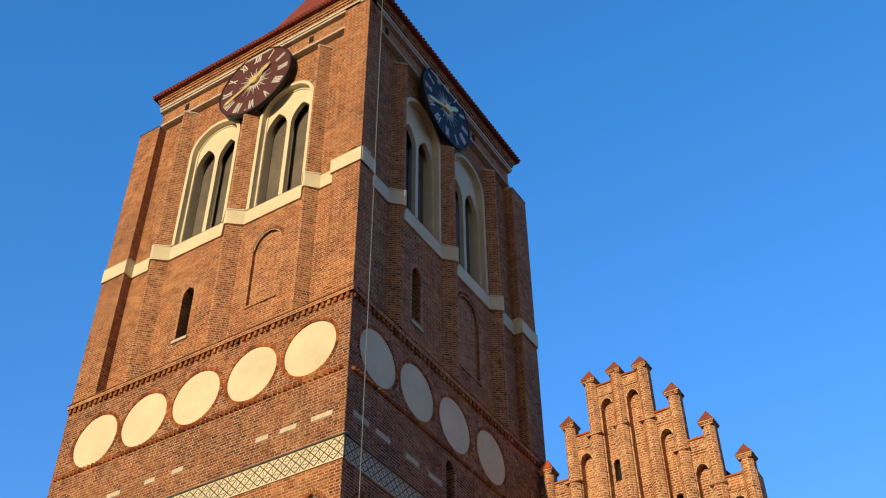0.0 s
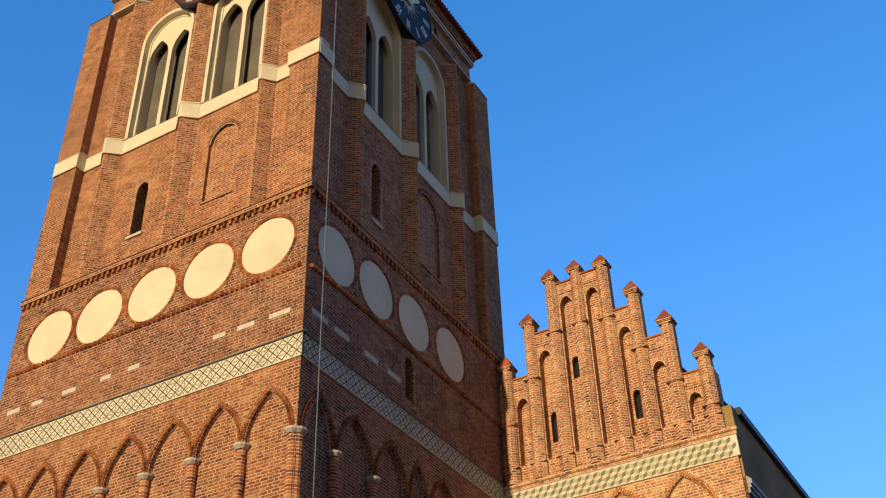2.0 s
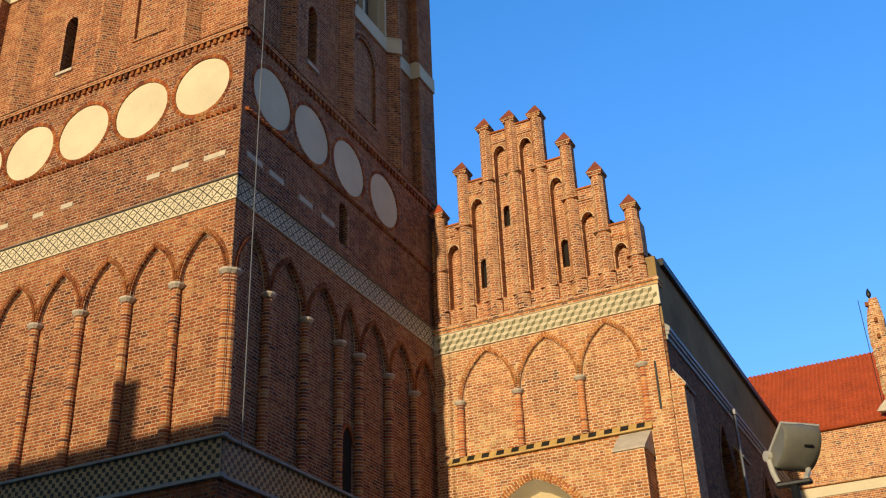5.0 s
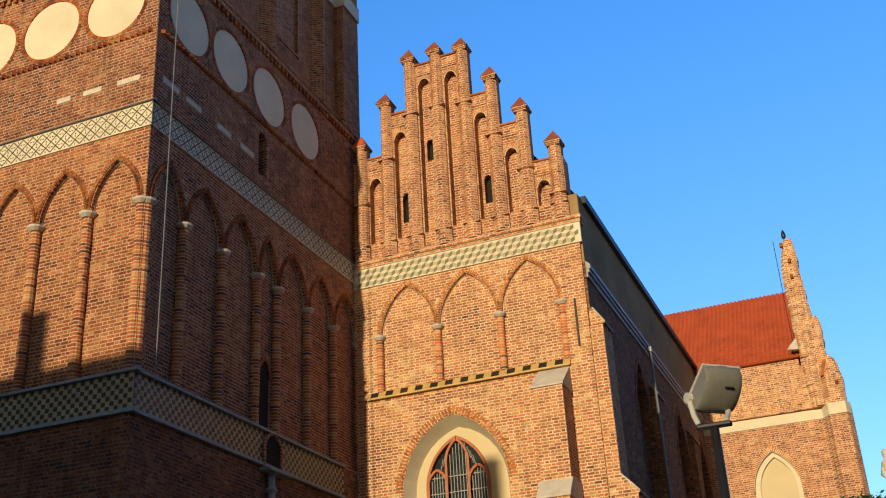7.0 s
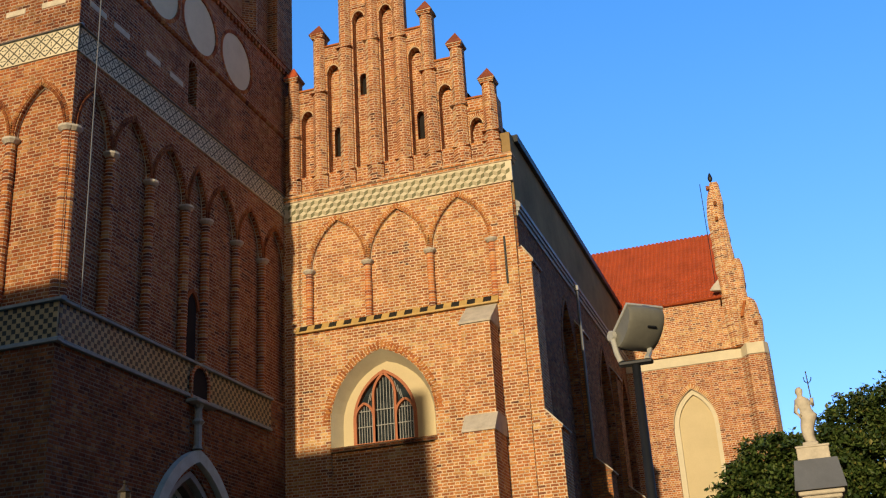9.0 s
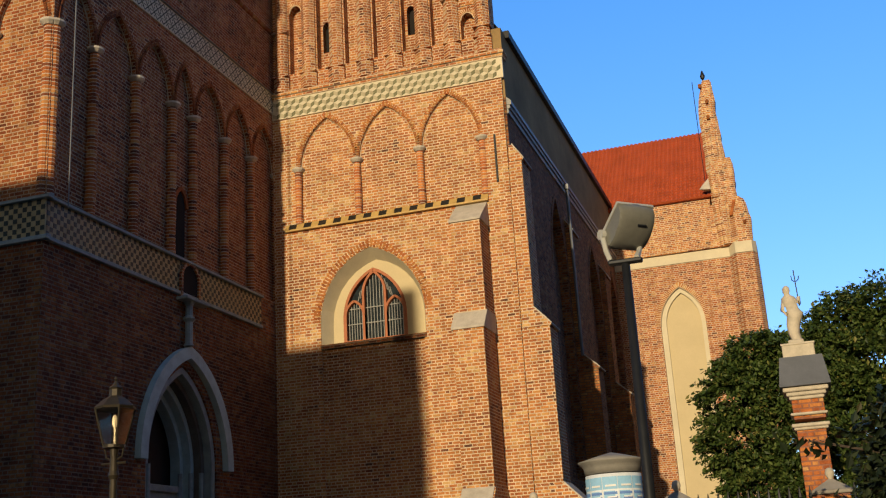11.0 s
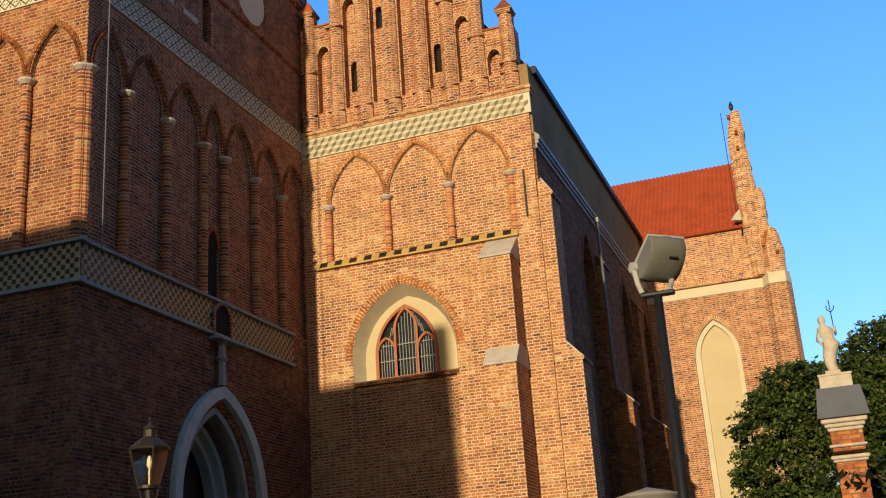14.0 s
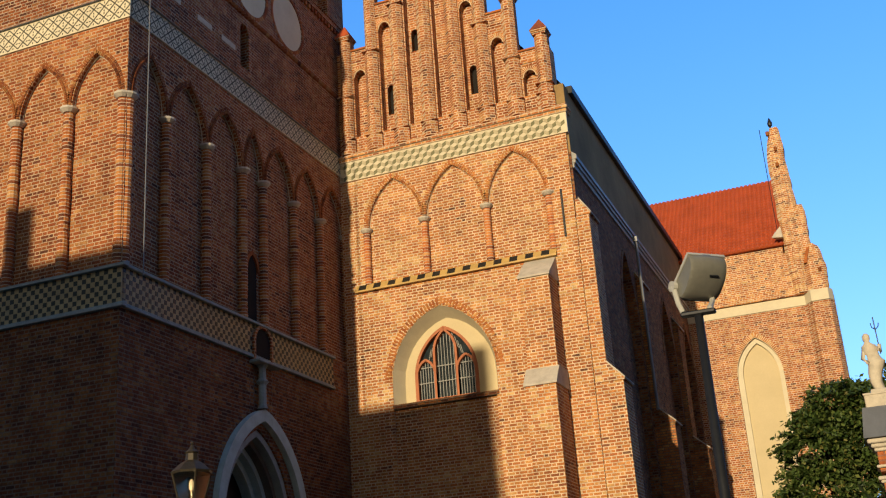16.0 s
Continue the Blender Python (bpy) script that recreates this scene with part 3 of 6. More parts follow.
F_PIERS = [(XL, -28.95, 0.0), (-27.90, -26.96, ARRIS), (-24.02, -23.04, ARRIS), (-20.09, -19.35, ARRIS), (-18.42, CX, 0.0)]
S_PIERS = [(CY + 0.4, 22.96, 0.0), (24.6, 25.44, ARRIS), (28.42, 29.34, ARRIS), (32.26, 33.0, ARRIS), (34.4, YB, 0.0)]
F_WIN = [(-26.90, -24.08), (-22.98, -20.10)]
S_WIN = [(25.50, 28.36), (29.40, 32.20)]
F_SLIT, F_NICHE = opening(-25.68, -25.12, 26.8, 28.95, 29.32), opening(-22.3, -20.95, 26.95, 29.75, 30.5)
S_SLITU, S_NICHE = opening(26.33, 26.9, 27.0, 29.2, 29.6), opening(29.65, 31.3, 26.95, 30.0, 30.82)
W_SILL = 32.2
BACK = -0.42

for wall, u0, u1, piers, wins, slit, niche in ((F, XL, CX, F_PIERS, F_WIN, F_SLIT, F_NICHE), (S, CY + 1.5, YB, S_PIERS, S_WIN, S_SLITU, S_NICHE)):
    W_SPRING, W_APEX = (37.6, 39.0) if wall is F else (38.0, 39.42)
    bm = bmesh.new()
    a, b = (XL + 0.02, CX - 0.42) if wall is F else (CY + 1.5, YB - 0.02)
    plate(bm, wall, rect(a, b, 25.35, 31.4), [slit, niche], -1.5, BACK)
    part("wall", bm, BRICK, tower)
    bm = bmesh.new()
    nb = niche[0][0] - 0.1, niche[-1][0] + 0.1
    wbox(bm, wall, *nb, 26.8, 31.0, -1.4, BACK - 0.14)
    part("blind_niche", bm, BRICK, tower, "bricked-up arched niche")
    voussoirs(wall, niche[1:-1], ((0.0, 0.14, BACK + 0.02),), BACK - 0.05, BRICK_VT, tower)
    bm = bmesh.new()
    wbox(bm, wall, niche[0][0] - 0.05, niche[-1][0] + 0.05, 26.86, 26.95, BACK - 0.05, BACK + 0.05)
    part("sill", bm, BRICK, tower, "brick sill")
    bm = bmesh.new()
    sb = slit[0][0] - 0.1, slit[-1][0] + 0.1
    wbox(bm, wall, *sb, 26.7, 29.6, -1.45, BACK - 0.5)
    sl = part("slit_window", bm, DARKNESS, tower, "dark narrow slit window with a pale sill")
    bm = bmesh.new()
    wbox(bm, wall, sb[0], sb[1], 26.68, 26.8, BACK - 0.3, BACK + 0.08)
    part("sill", bm, STONE, sl)
    # belfry recess wall with the two windows cut through
    top = 42.0
    a2, b2 = (EX0, CX - 0.42) if wall is F else (CY + 1.5, EY1)
    outs = [opening(p, q, W_SILL, W_SPRING, W_APEX, rounded) for p, q in wins]
    bm = bmesh.new()
    plate(bm, wall, rect(a2, b2, 31.4, top), outs, -1.5, BACK)
    part("wall", bm, BRICK, tower)
    # proud piers, split at the white band
    for p, q, d in piers:
        z1 = 40.45 if d == 0 or p < -26 else 40.0
        if p in (-24.02, 28.42):
            z1 = 38.15
        near = (wall is F and q == CX) or (wall is S and p < CY + 1)
        z1 = 41.7 if near else z1
        bm = bmesh.new()
        back = -1.4 if near and wall is S else -0.5
        if d == ARRIS:
            prism(bm, wall, arris_plan(p, q), 25.35, z1)
        else:
            wbox(bm, wall, p, q, 25.35, z1, -0.4 if near and wall is F else back, d)
        pier = part("pier", bm, BRICK, tower)
        if not near:
            bm = bmesh.new()
            if d == ARRIS:
                prism(bm, wall, arris_plan(p, q, 0.03), z1, z1 + 0.07)
            else:
                slope(bm, wall, p, q, z1, z1 + 0.22, -0.5, d + 0.05, BACK)
            part("weathering", bm, STONE, pier, "sloped pale stone weathering")
    # white band that steps round the piers
    lo, hi = (XL, CX + 0.06) if wall is F else (CY, YB)
    cuts = sorted({lo, hi} | {x for p in piers for x in p[:2] if lo < x < hi and x != CX})
    for p, q in zip(cuts, cuts[1:]):
        m = (p + q) / 2
        d = next((dd for pp, qq, dd in piers if pp <= m <= qq), BACK)
        if wall is S and m < CY + 0.4:
            d = 0.0
        if wall is F and m > CX:
            d = 0.0
        grow = 0.055 if d > BACK else 0.0
        x0 = p - (grow if p > lo else 0)
        x1 = q + (grow if q < hi else 0)
        dd = d + (0.07 if wall is F else 0.075) + 0.0007 * cuts.index(p)
        bm = bmesh.new()
        if d == ARRIS:
            prism(bm, wall, arris_plan(p, q, 0.08), 31.375, 32.1)
            prism(bm, wall, arris_plan(p, q, 0.10), 32.1, 32.16)
        else:
            wbox(bm, wall, x0, x1, 31.38, 32.08, -0.55, dd)
            slope(bm, wall, x0, x1, 32.08, 32.26, -0.55, dd + 0.02, dd - 0.15)
        part("belfry_band", bm, RENDER_CREAM, tower, "stepped cream plastered band under the belfry")

    # the belfry windows
    for p, q in wins:
        bm = bmesh.new()
        wbox(bm, wall, p - 0.2, q + 0.2, W_SILL - 0.2, W_APEX + 0.2, -1.48, -1.36)
        win = part("belfry_window", bm, DARKNESS, tower, "tall round-headed belfry window in cream plaster surround")
        outer = opening(p - 0.005, q + 0.005, W_SILL, W_SPRING, W_APEX + 0.005, rounded)
        inner = opening(p + 0.15, q - 0.15, W_SILL, W_SPRING, W_APEX - 0.16, rounded)
        inner2 = opening(p + 0.24, q - 0.24, W_SILL, W_SPRING, W_APEX - 0.26, rounded)
        bm = bmesh.new()
        plate(bm, wall, outer + [(inner[-1][0], W_SILL)] + list(reversed(inner[1:-1])) + [(inner[0][0], W_SILL)], [], -0.62, BACK + 0.05)
        part("surround", bm, RENDER_CREAM, win, "cream plaster arch surround")
        bm = bmesh.new()
        plate(bm, wall, outer + [(inner2[-1][0], W_SILL)] + list(reversed(inner2[1:-1])) + [(inner2[0][0], W_SILL)], [], -1.36, -0.62)
        part("reveal", bm, RENDER_CREAM, win, "cream plaster reveal")
        c = (p + q) / 2
        wl = (q - p) / 2 - 0.24 - 0.11
        lan = [opening(c - 0.10 - wl, c - 0.10, W_SILL + 0.02, 36.7, 37.75), opening(c + 0.10, c + 0.10 + wl, W_SILL + 0.02, 36.7, 37.75)]
        bm = bmesh.new()
        plate(bm, wall, opening(p + 0.22, q - 0.22, W_SILL, W_SPRING, W_APEX - 0.24, rounded), lan, -0.86, -0.66)
        part("tracery", bm, RENDER_CREAM, win, "cream twin-lancet tracery")
        for o in lan:
            bm = bmesh.new()
            plate(bm, wall, opening(o[0][0] - 0.05, o[-1][0] + 0.05, W_SILL, 36.75, 37.85), [], -1.2, -1.12)
            part("louvre_panel", bm, LOUVRE_GREY, win, "grey boarded lancet")
        bm = bmesh.new()
        slope(bm, wall, p, q, W_SILL - 0.1, W_SILL + 0.12, -1.36, BACK + 0.05, -1.2)
        part("sill", bm, RENDER_CREAM, win)

# top storey, cornice, eaves and roof
for wall, u0, u1 in ((F, EX0, CX), (S, CY, EY1)):
    bm = bmesh.new()
    lo = u0 if wall is F else CY + 0.2
    wbox(bm, wall, lo, u1, 40.75, 42.1, -0.45, -0.2)
    part("wall", bm, BRICK, tower)
    bm = bmesh.new()
    wbox(bm, wall, lo - (0.3 if wall is F else 0), u1, 40.62, 40.72, -0.45, -0.13, 0.01)
    part("string_course", bm, STONE, tower, "thin pale stone string course")
    bm = bmesh.new()
    for k, (z, d) in enumerate(((41.55, 0.0), (41.67, 0.05))):
        wbox(bm, wall, u0 - 0.05, u1 + d, z, z + 0.12, -0.45, d)
    part("cornice", bm, STONE, tower, "pale plastered cornice")
    bm = bmesh.new()
    for k in range(4):
        wbox(bm, wall, u0 - 0.05 * k, u1 + 0.03 + 0.05 * k, 41.79 + 0.14 * k, 41.92 + 0.14 * k, -0.45, 0.03 + 0.05 * k)
    part("corbel_course", bm, BRICK, tower, "corbelled brick eaves course")
    for k in (0.12, 0.45, 0.72):
        u = u0 + (u1 - u0) * k
        bm = bmesh.new()
        wbox(bm, wall, u, u + 0.22, 40.95, 41.35, -0.22, -0.17)
        part("putlog_hole", bm, DARKNESS, tower, "small dark scaffold hole")
rx0, rx1, ry0, ry1, rz, rt = EX0 - 0.32, CX + 0.36, CY - 0.36, EY1 + 0.32, 42.38, 58.0
bm = bmesh.new()
box(bm, rx0, rx1, ry0, ry1, rz - 0.06, rz)
hexa(bm, [(rx0, ry0, rz), (rx1, ry0, rz), (rx1, ry1, rz), (rx0, ry1, rz)]
     + [(x, y, rz + 2.0) for x, y in ((rx0 + 2, ry0 + 2), (rx1 - 2, ry0 + 2), (rx1 - 2, ry1 - 2), (rx0 + 2, ry1 - 2))])
pyramid(bm, rx0 + 2, rx1 - 2, ry0 + 2, ry1 - 2, rz + 2.0, rt)
roof = part("roof", bm, TILE_DARK, tower, "steep red clay tiled roof")
bm = bmesh.new()
n = 64
for side in range(2):
    for i in range(n):
        k = (i + 0.5) / n
        if side == 0:
            p0, dirn = Vector((rx0 + (rx1 - rx0) * k, ry0 - 0.06, rz - 0.02)), Vector((0, 1, 0.85))
        else:
            p0, dirn = Vector((rx1 + 0.06, ry0 + (ry1 - ry0) * k, rz - 0.02)), Vector((-1, 0, 0.85))
        tube(bm, [p0, p0 + dirn * 0.5], 0.085, 6)
part("eaves_tiles", bm, TILE_DARK, roof, "row of red pantile ends")

# ---- clocks ----


def clock(name, wall, u, z, face, label):
    ob = thing(name, label, "clock", at(wall, u, z, -0.1))
    r = 1.98

    def piece(n, outlines, d0, d1, mat, lab="", parent=None):
        b = bmesh.new()
        for o in outlines:
            plate(b, wall, o, [], d0, d1)
        x = part(n, b, mat, parent or ob, lab)
        return x

    piece("face", [disc(u, z, r, 48)], -0.12, 0.02, face, "painted wooden clock face")
    b = bmesh.new()
    band(b, wall, [(u + (r - 0.03) * math.cos(a), z + (r - 0.03) * math.sin(a)) for a in np.linspace(2 * math.pi, 0, 49)], 0.07, -0.13, 0.045)
    part("rim", b, IRON, ob, "dark metal rim")

    def stroke(r0, r1, ang, w0, w1=None, off=0.0):
        w1 = w0 if w1 is None else w1
        s, c = math.sin(ang), math.cos(ang)
        return [(u + s * q + c * (k + off), z + c * q - s * (k + off)) for q, k in ((r0, -w0), (r1, -w1), (r1, w1), (r0, w0))]
    numerals = ("XII", "I", "II", "III", "IIII", "V", "VI", "VII", "VIII", "IX", "X", "XI")
    for h, text in enumerate(numerals):
        a = h * math.pi / 6
        wid = {"I": 0.10, "V": 0.2, "X": 0.2}
        total = sum(wid[c] for c in text)
        x = -total / 2
        outl = []
        for c in text:
            m = x + wid[c] / 2
            if c == "I":
                outl.append(stroke(1.28, 1.82, a, 0.033, 0.033, m))
            else:
                s, cc = math.sin(a), math.cos(a)
                ends = (((1.82, m - 0.08), (1.28, m + (0.08 if c == "X" else 0.0))), ((1.82, m + 0.08), (1.28, m - (0.08 if c == "X" else 0.0))))
                for (ra, ka), (rb, kb) in ends:
                    outl.append([(u + s * q + cc * k, z + cc * q - s * k) for q, k in ((ra, ka - 0.03), (ra, ka + 0.03), (rb, kb + 0.03), (rb, kb - 0.03))])
            x += wid[c]
        piece("numeral", outl[:1], 0.015, 0.034, SILVER)
        for k, o in enumerate(outl[1:]):
            piece("numeral", [o], 0.015, 0.035 + 0.001 * k, SILVER)
    rays = [stroke(0.28, 0.62 if i % 2 else 0.9, i * math.pi / 16, 0.035, 0.008) for i in range(32)]
    piece("sunburst", rays, 0.015, 0.03, SILVER, "painted pale sunburst")
    piece("minute_hand", [stroke(-0.45, 1.62, math.radians(246), 0.05, 0.1), stroke(1.62, 1.78, math.radians(246), 0.1, 0.01)], 0.05, 0.09, GOLD, "gilded minute hand")
    piece("hour_hand", [stroke(-0.3, 0.85, math.radians(51), 0.06, 0.13), stroke(0.85, 1.1, math.radians(51), 0.13, 0.01)], 0.095, 0.13, GOLD, "gilded hour hand")
    piece("hub", [disc(u, z, 0.22, 20)], 0.02, 0.15, GOLD, "gilded hub")
    return ob


clock("tower_clock", ("F", CY - 0.02), -23.22, 39.93, CLOCK_RED, "round maroon tower clock with gilded hands and roman numerals")
clock("tower_clock", ("S", CX + 0.02), 28.3, 40.32, CLOCK_BLUE, "round dark blue tower clock with pale numerals, in shade")

# lightning conductor down the south face near the corner
bm = bmesh.new()
tube(bm, [(CX + 0.32, 22.62, z) for z in (42.3, 32, 20, 11.2)], 0.018, 6)
tagged(part("lightning_cable", bm, ZINC), "thin pale lightning conductor cable down the tower", "cable")

# south slit and niche in the arcade and frieze
bm = bmesh.new()
o = opening(28.42, 29.02, 11.5, 13.2, 13.72)
plate(bm, S, o, [], -0.2, -0.145)
slitw = part("slit_window", bm, DARKNESS, tower, "dark pointed window in the blind arcade")
bm = bmesh.new()
band(bm, S, o[1:-1], 0.13, -0.15, -0.08)
part("arch_moulding", bm, BRICK_MOULD, slitw)
bm = bmesh.new()
o = opening(28.50, 29.42, 10.3, 10.85, 11.3)
oo = opening(28.4, 29.52, 10.2, 10.85, 11.42)
plate(bm, S, oo + list(reversed(o)), [], 0.0, 0.14)
nich = part("niche_hood", bm, BRICK, tower, "small brick canopy niche over the portal")
bm = bmesh.new()
plate(bm, S, o, [], 0.05, 0.075)
part("niche_back", bm, DARKNESS, nich)
bm = bmesh.new()
wbox(bm, S, 28.3, 29.65, 10.12, 10.22, 0.0, 0.4, 0.02)
part("niche_sill", bm, STONE_BLUE, nich)

# ---- portal ----
portal = thing("stone_portal", "pointed grey stone church portal with moulded arches, in shade", "portal", (CX, 28.8, 0))


def arch_ring(name, u0, u1, spring, apex, width, foot, d0, d1, mat, parent, label=""):
    b = bmesh.new()
    line = [(u0, foot)] + pointed(u0, u1, spring, apex, 16) + [(u1, foot)]
    band(b, S, line, width, d0, d1)
    return part(name, b, mat, parent, label)


arch_ring("hood_mould", 26.66, 31.12, 5.3, 8.42, 0.36, 5.28, -0.05, 0.2, HOOD_STONE, portal, "pale grey limestone hood mould")
for k in range(4):
    arch_ring("archivolt", 26.88 + 0.17 * (k + 1), 30.72 - 0.17 * (k + 1), 5.3, 8.17 - 0.2 * (k + 1), 0.19, 0, -0.4 - 0.26 * k, -0.06 - 0.26 * k, (STONE_BLUE, STONE_DARK, HOOD_STONE, HOOD_STONE)[k], portal)
    for u in (26.88 + 0.17 * (k + 1), 30.72 - 0.17 * (k + 1)):
        bm = bmesh.new()
        tube(bm, [(CX - 0.06 - 0.26 * k, u, 0), (CX - 0.06 - 0.26 * k, u, 5.2)], 0.07, 10)
        part("jamb_shaft", bm, STONE_BLUE, portal)
bm = bmesh.new()
plate(bm, S, opening(27.4, 30.2, 0, 5.3, 7.5), [], -1.5, -1.3)
part("tympanum", bm, DARK_WOOD, portal, "dark boarded tympanum")
bm = bmesh.new()
wbox(bm, S, 27.5, 30.1, 4.25, 4.8, -1.3, -0.95, 0.02)
wbox(bm, S, 27.5, 30.1, 4.62, 4.82, -1.3, -0.85, 0.02)
part("lintel", bm, STONE_BLUE, portal, "grey moulded stone lintel")
for u in (27.62, 28.85):
    bm = bmesh.new()
    wbox(bm, S, u, u + 1.16, 0.05, 4.25, -1.3, -1.22, 0.01)
    leaf = part("door_leaf", bm, DARK_WOOD, portal, "dark wooden door leaf")
    for z0 in (0.25, 1.65, 3.05):
        bm = bmesh.new()
        wbox(bm, S, u + 0.15, u + 1.0, z0, z0 + 1.1, -1.24, -1.19, 0.02)
        part("panel", bm, DARK_WOOD, leaf)
for u in (27.75, 29.9):
    bm = bmesh.new()
    wbox(bm, S, u - 0.22, u + 0.22, 3.6, 4.25, -1.3, -0.95, 0.04)
    part("corbel", bm, STONE_BLUE, portal)
bm = bmesh.new()
x, y = CX + 0.16, 28.8
lathe(bm, [(0.16, 8.78), (0.12, 8.9), (0.12, 9.5), (0.2, 9.6), (0.12, 9.7), (0.11, 10.0), (0.18, 10.12)], 8, (x, y, 0))
part("finial", bm, STONE_BLUE, portal, "slender grey stone finial shaft")

# ---- aisle: west front ----
aisle = thing("church_aisle", "gothic red brick aisle with a stepped gable beside the tower", "church", (-12.6, 46, 0))
GX0, GX1 = CX, -8.28
WIN_O = opening(-15.40, -11.55, 9.70, 10.5, 13.0)
A_CAPS = [-16.15, -13.84, -11.45, -9.15]
g_bays = [(a + 0.1, b - 0.1) for a, b in zip(A_CAPS, A_CAPS[1:])]
BLIND = rect(-15.40, -11.62, 4.2, 9.55)
bm = bmesh.new()
holes = [opening(a, b, 14.22, 16.35, 18.2) for a, b in g_bays] + [WIN_O, BLIND]
plate(bm, G, rect(GX0, GX1, 0, 19.5), holes, -0.14, 0)
part("wall", bm, BRICK_GABLE, aisle)
bm = bmesh.new()
plate(bm, G, rect(GX0, GX1, 0, 19.5), [WIN_O], -0.9, -0.14)
part("wall", bm, BRICK_GABLE, aisle)
bm = bmesh.new()
box(bm, GX0, NX - 0.35, YG + 1.0, YT, 0, 20.8)
part("core", bm, DARKNESS, aisle)
bm = bmesh.new()
wbox(bm, G, -16.65, -9.05, 13.97, 14.03, -0.1, 0.15)
slope(bm, G, -16.65, -9.05, 14.03, 14.26, -0.1, 0.14, 0.0)
led = part("ledge", bm, TILE_YELLOW, aisle, "sloping ledge of ochre and black glazed tiles")
TILE_W = 0.288
for i in range(13):
    u = -16.5 + i * 2 * TILE_W
    bm = bmesh.new()
    hexa(bm, [at(G, *p) for p in ((u, 14.04, 0.05), (u + TILE_W, 14.04, 0.05), (u + TILE_W, 14.04, 0.146), (u, 14.04, 0.146), (u, 14.25, -0.02), (u + TILE_W, 14.25, -0.02), (u + TILE_W, 14.25, 0.014), (u, 14.25, 0.014))])
    part("tile", bm, TILE_BLACK, led, "black glazed tile")
rolls(G, A_CAPS, 18.2, BRICK_VOUSSOIR, aisle, 14.25, 16.35, 0.13)

# window of the west front
win = thing("gothic_window", "pointed three-light window with terracotta tracery in a cream niche", "window", (-13.4, YG, 9.7))
bm = bmesh.new()
plate(bm, G, opening(-15.39, -11.56, 9.71, 10.5, 12.99), [opening(-14.78, -12.43, 9.80, 10.66, 12.42)], -0.86, -0.62)
part("niche_back", bm, RENDER_NICHE, win, "cream plastered niche wall")
bm = bmesh.new()
# a splay that narrows from the wall's face to the niche back
o1, o2 = opening(-15.398, -11.552, 9.705, 10.5, 12.998), opening(-15.18, -11.77, 9.705, 10.55, 12.70)
for (a, b), (c, d) in zip(zip(o1, o1[1:]), zip(o2, o2[1:])):
    hexa(bm, [at(G, *a, -0.02), at(G, *b, -0.02), at(G, *d, -0.617), at(G, *c, -0.617),
              at(G, a[0], a[1], -0.03), at(G, b[0], b[1], -0.03), at(G, *b, -0.617), at(G, *a, -0.617)])
part("reveal", bm, RENDER_CREAM, win, "cream plastered splayed reveal")
bm = bmesh.new()
slope(bm, G, -15.38, -11.57, 9.70, 9.80, -0.62, -0.02, -0.5)
part("sill", bm, RENDER_NICHE, win)
voussoirs(G, pointed(-15.42, -11.53, 10.5, 13.02, 16), ((0.0, 0.07, 0.035), (0.085, 0.26, 0.004)), -0.08, BRICK_VOUSSOIR, win)
bm = bmesh.new()
wbox(bm, G, -15.42, -11.53, 9.55, 9.62, -0.1, 0.03)
wbox(bm, G, -15.42, -11.53, 9.63, 9.70, -0.1, 0.05)
part("brick_sill", bm, BRICK_NAVE, win)
wx0, wx1, wz0, wsp, wap = -14.74, -12.47, 9.82, 10.66, 12.36


def bar(b, line, w, d0, d1):
    for p, q in zip(line, line[1:]):
        du, dz = q[0] - p[0], q[1] - p[1]
        s = math.hypot(du, dz)
        nu, nz = -dz / s * w / 2, du / s * w / 2
        qs = [(p[0] + nu, p[1] + nz), (q[0] + nu, q[1] + nz), (q[0] - nu, q[1] - nz), (p[0] - nu, p[1] - nz)]
        hexa(b, [at(G, *k, d0) for k in qs] + [at(G, *k, d1) for k in qs])


bm = bmesh.new()
bar(bm, [(wx0, wz0)] + pointed(wx0, wx1, wsp, wap, 12) + [(wx1, wz0), (wx0, wz0)], 0.10, -0.80, -0.58)
part("frame", bm, FRAME_RED, win, "terracotta window frame")
lights = ((wx0 + 0.03, -14.02, 10.75, 11.28), (-14.02, -13.20, 11.5, 12.28), (-13.20, wx1 - 0.03, 10.75, 11.28))
for i, (a, b, sp, ap) in enumerate(lights):
    bm = bmesh.new()
    bar(bm, [(a, wz0)] + pointed(a, b, sp, ap, 10) + [(b, wz0)], 0.085, -0.78, -0.575 - 0.004 * i)
    part("mullion", bm, FRAME_RED, win, "terracotta tracery bar")
bm = bmesh.new()
plate(bm, G, opening(wx0, wx1, wz0, wsp, wap), [], -0.80, -0.76)
pane = part("pane", bm, GLASS, win, "dark leaded glass")
for a, b, sp, ap in lights:
    bm = bmesh.new()
    for k in range(1, 7):
        u = a + (b - a) * k / 7
        e = abs(2 * k / 7 - 1)
        wbox(bm, G, u - 0.012, u + 0.012, wz0, sp + (ap - sp) * (1 - e ** 1.4), -0.77, -0.70)
    part("lead_bar", bm, LEAD_BAR, pane, "pale vertical glazing bars")
for u0, s in ((-14.28, 1), (-12.93, -1)):
    bm = bmesh.new()
    for k in range(4):
        bar(bm, [(u0 + s * 0.1 * k, 11.2 + 0.18 * k), (u0 + s * (0.12 + 0.1 * k), 11.66 + 0.16 * k)], 0.022, -0.77, -0.70)
    part("lead_bar", bm, LEAD_BAR, pane, "pale slanting glazing bars")
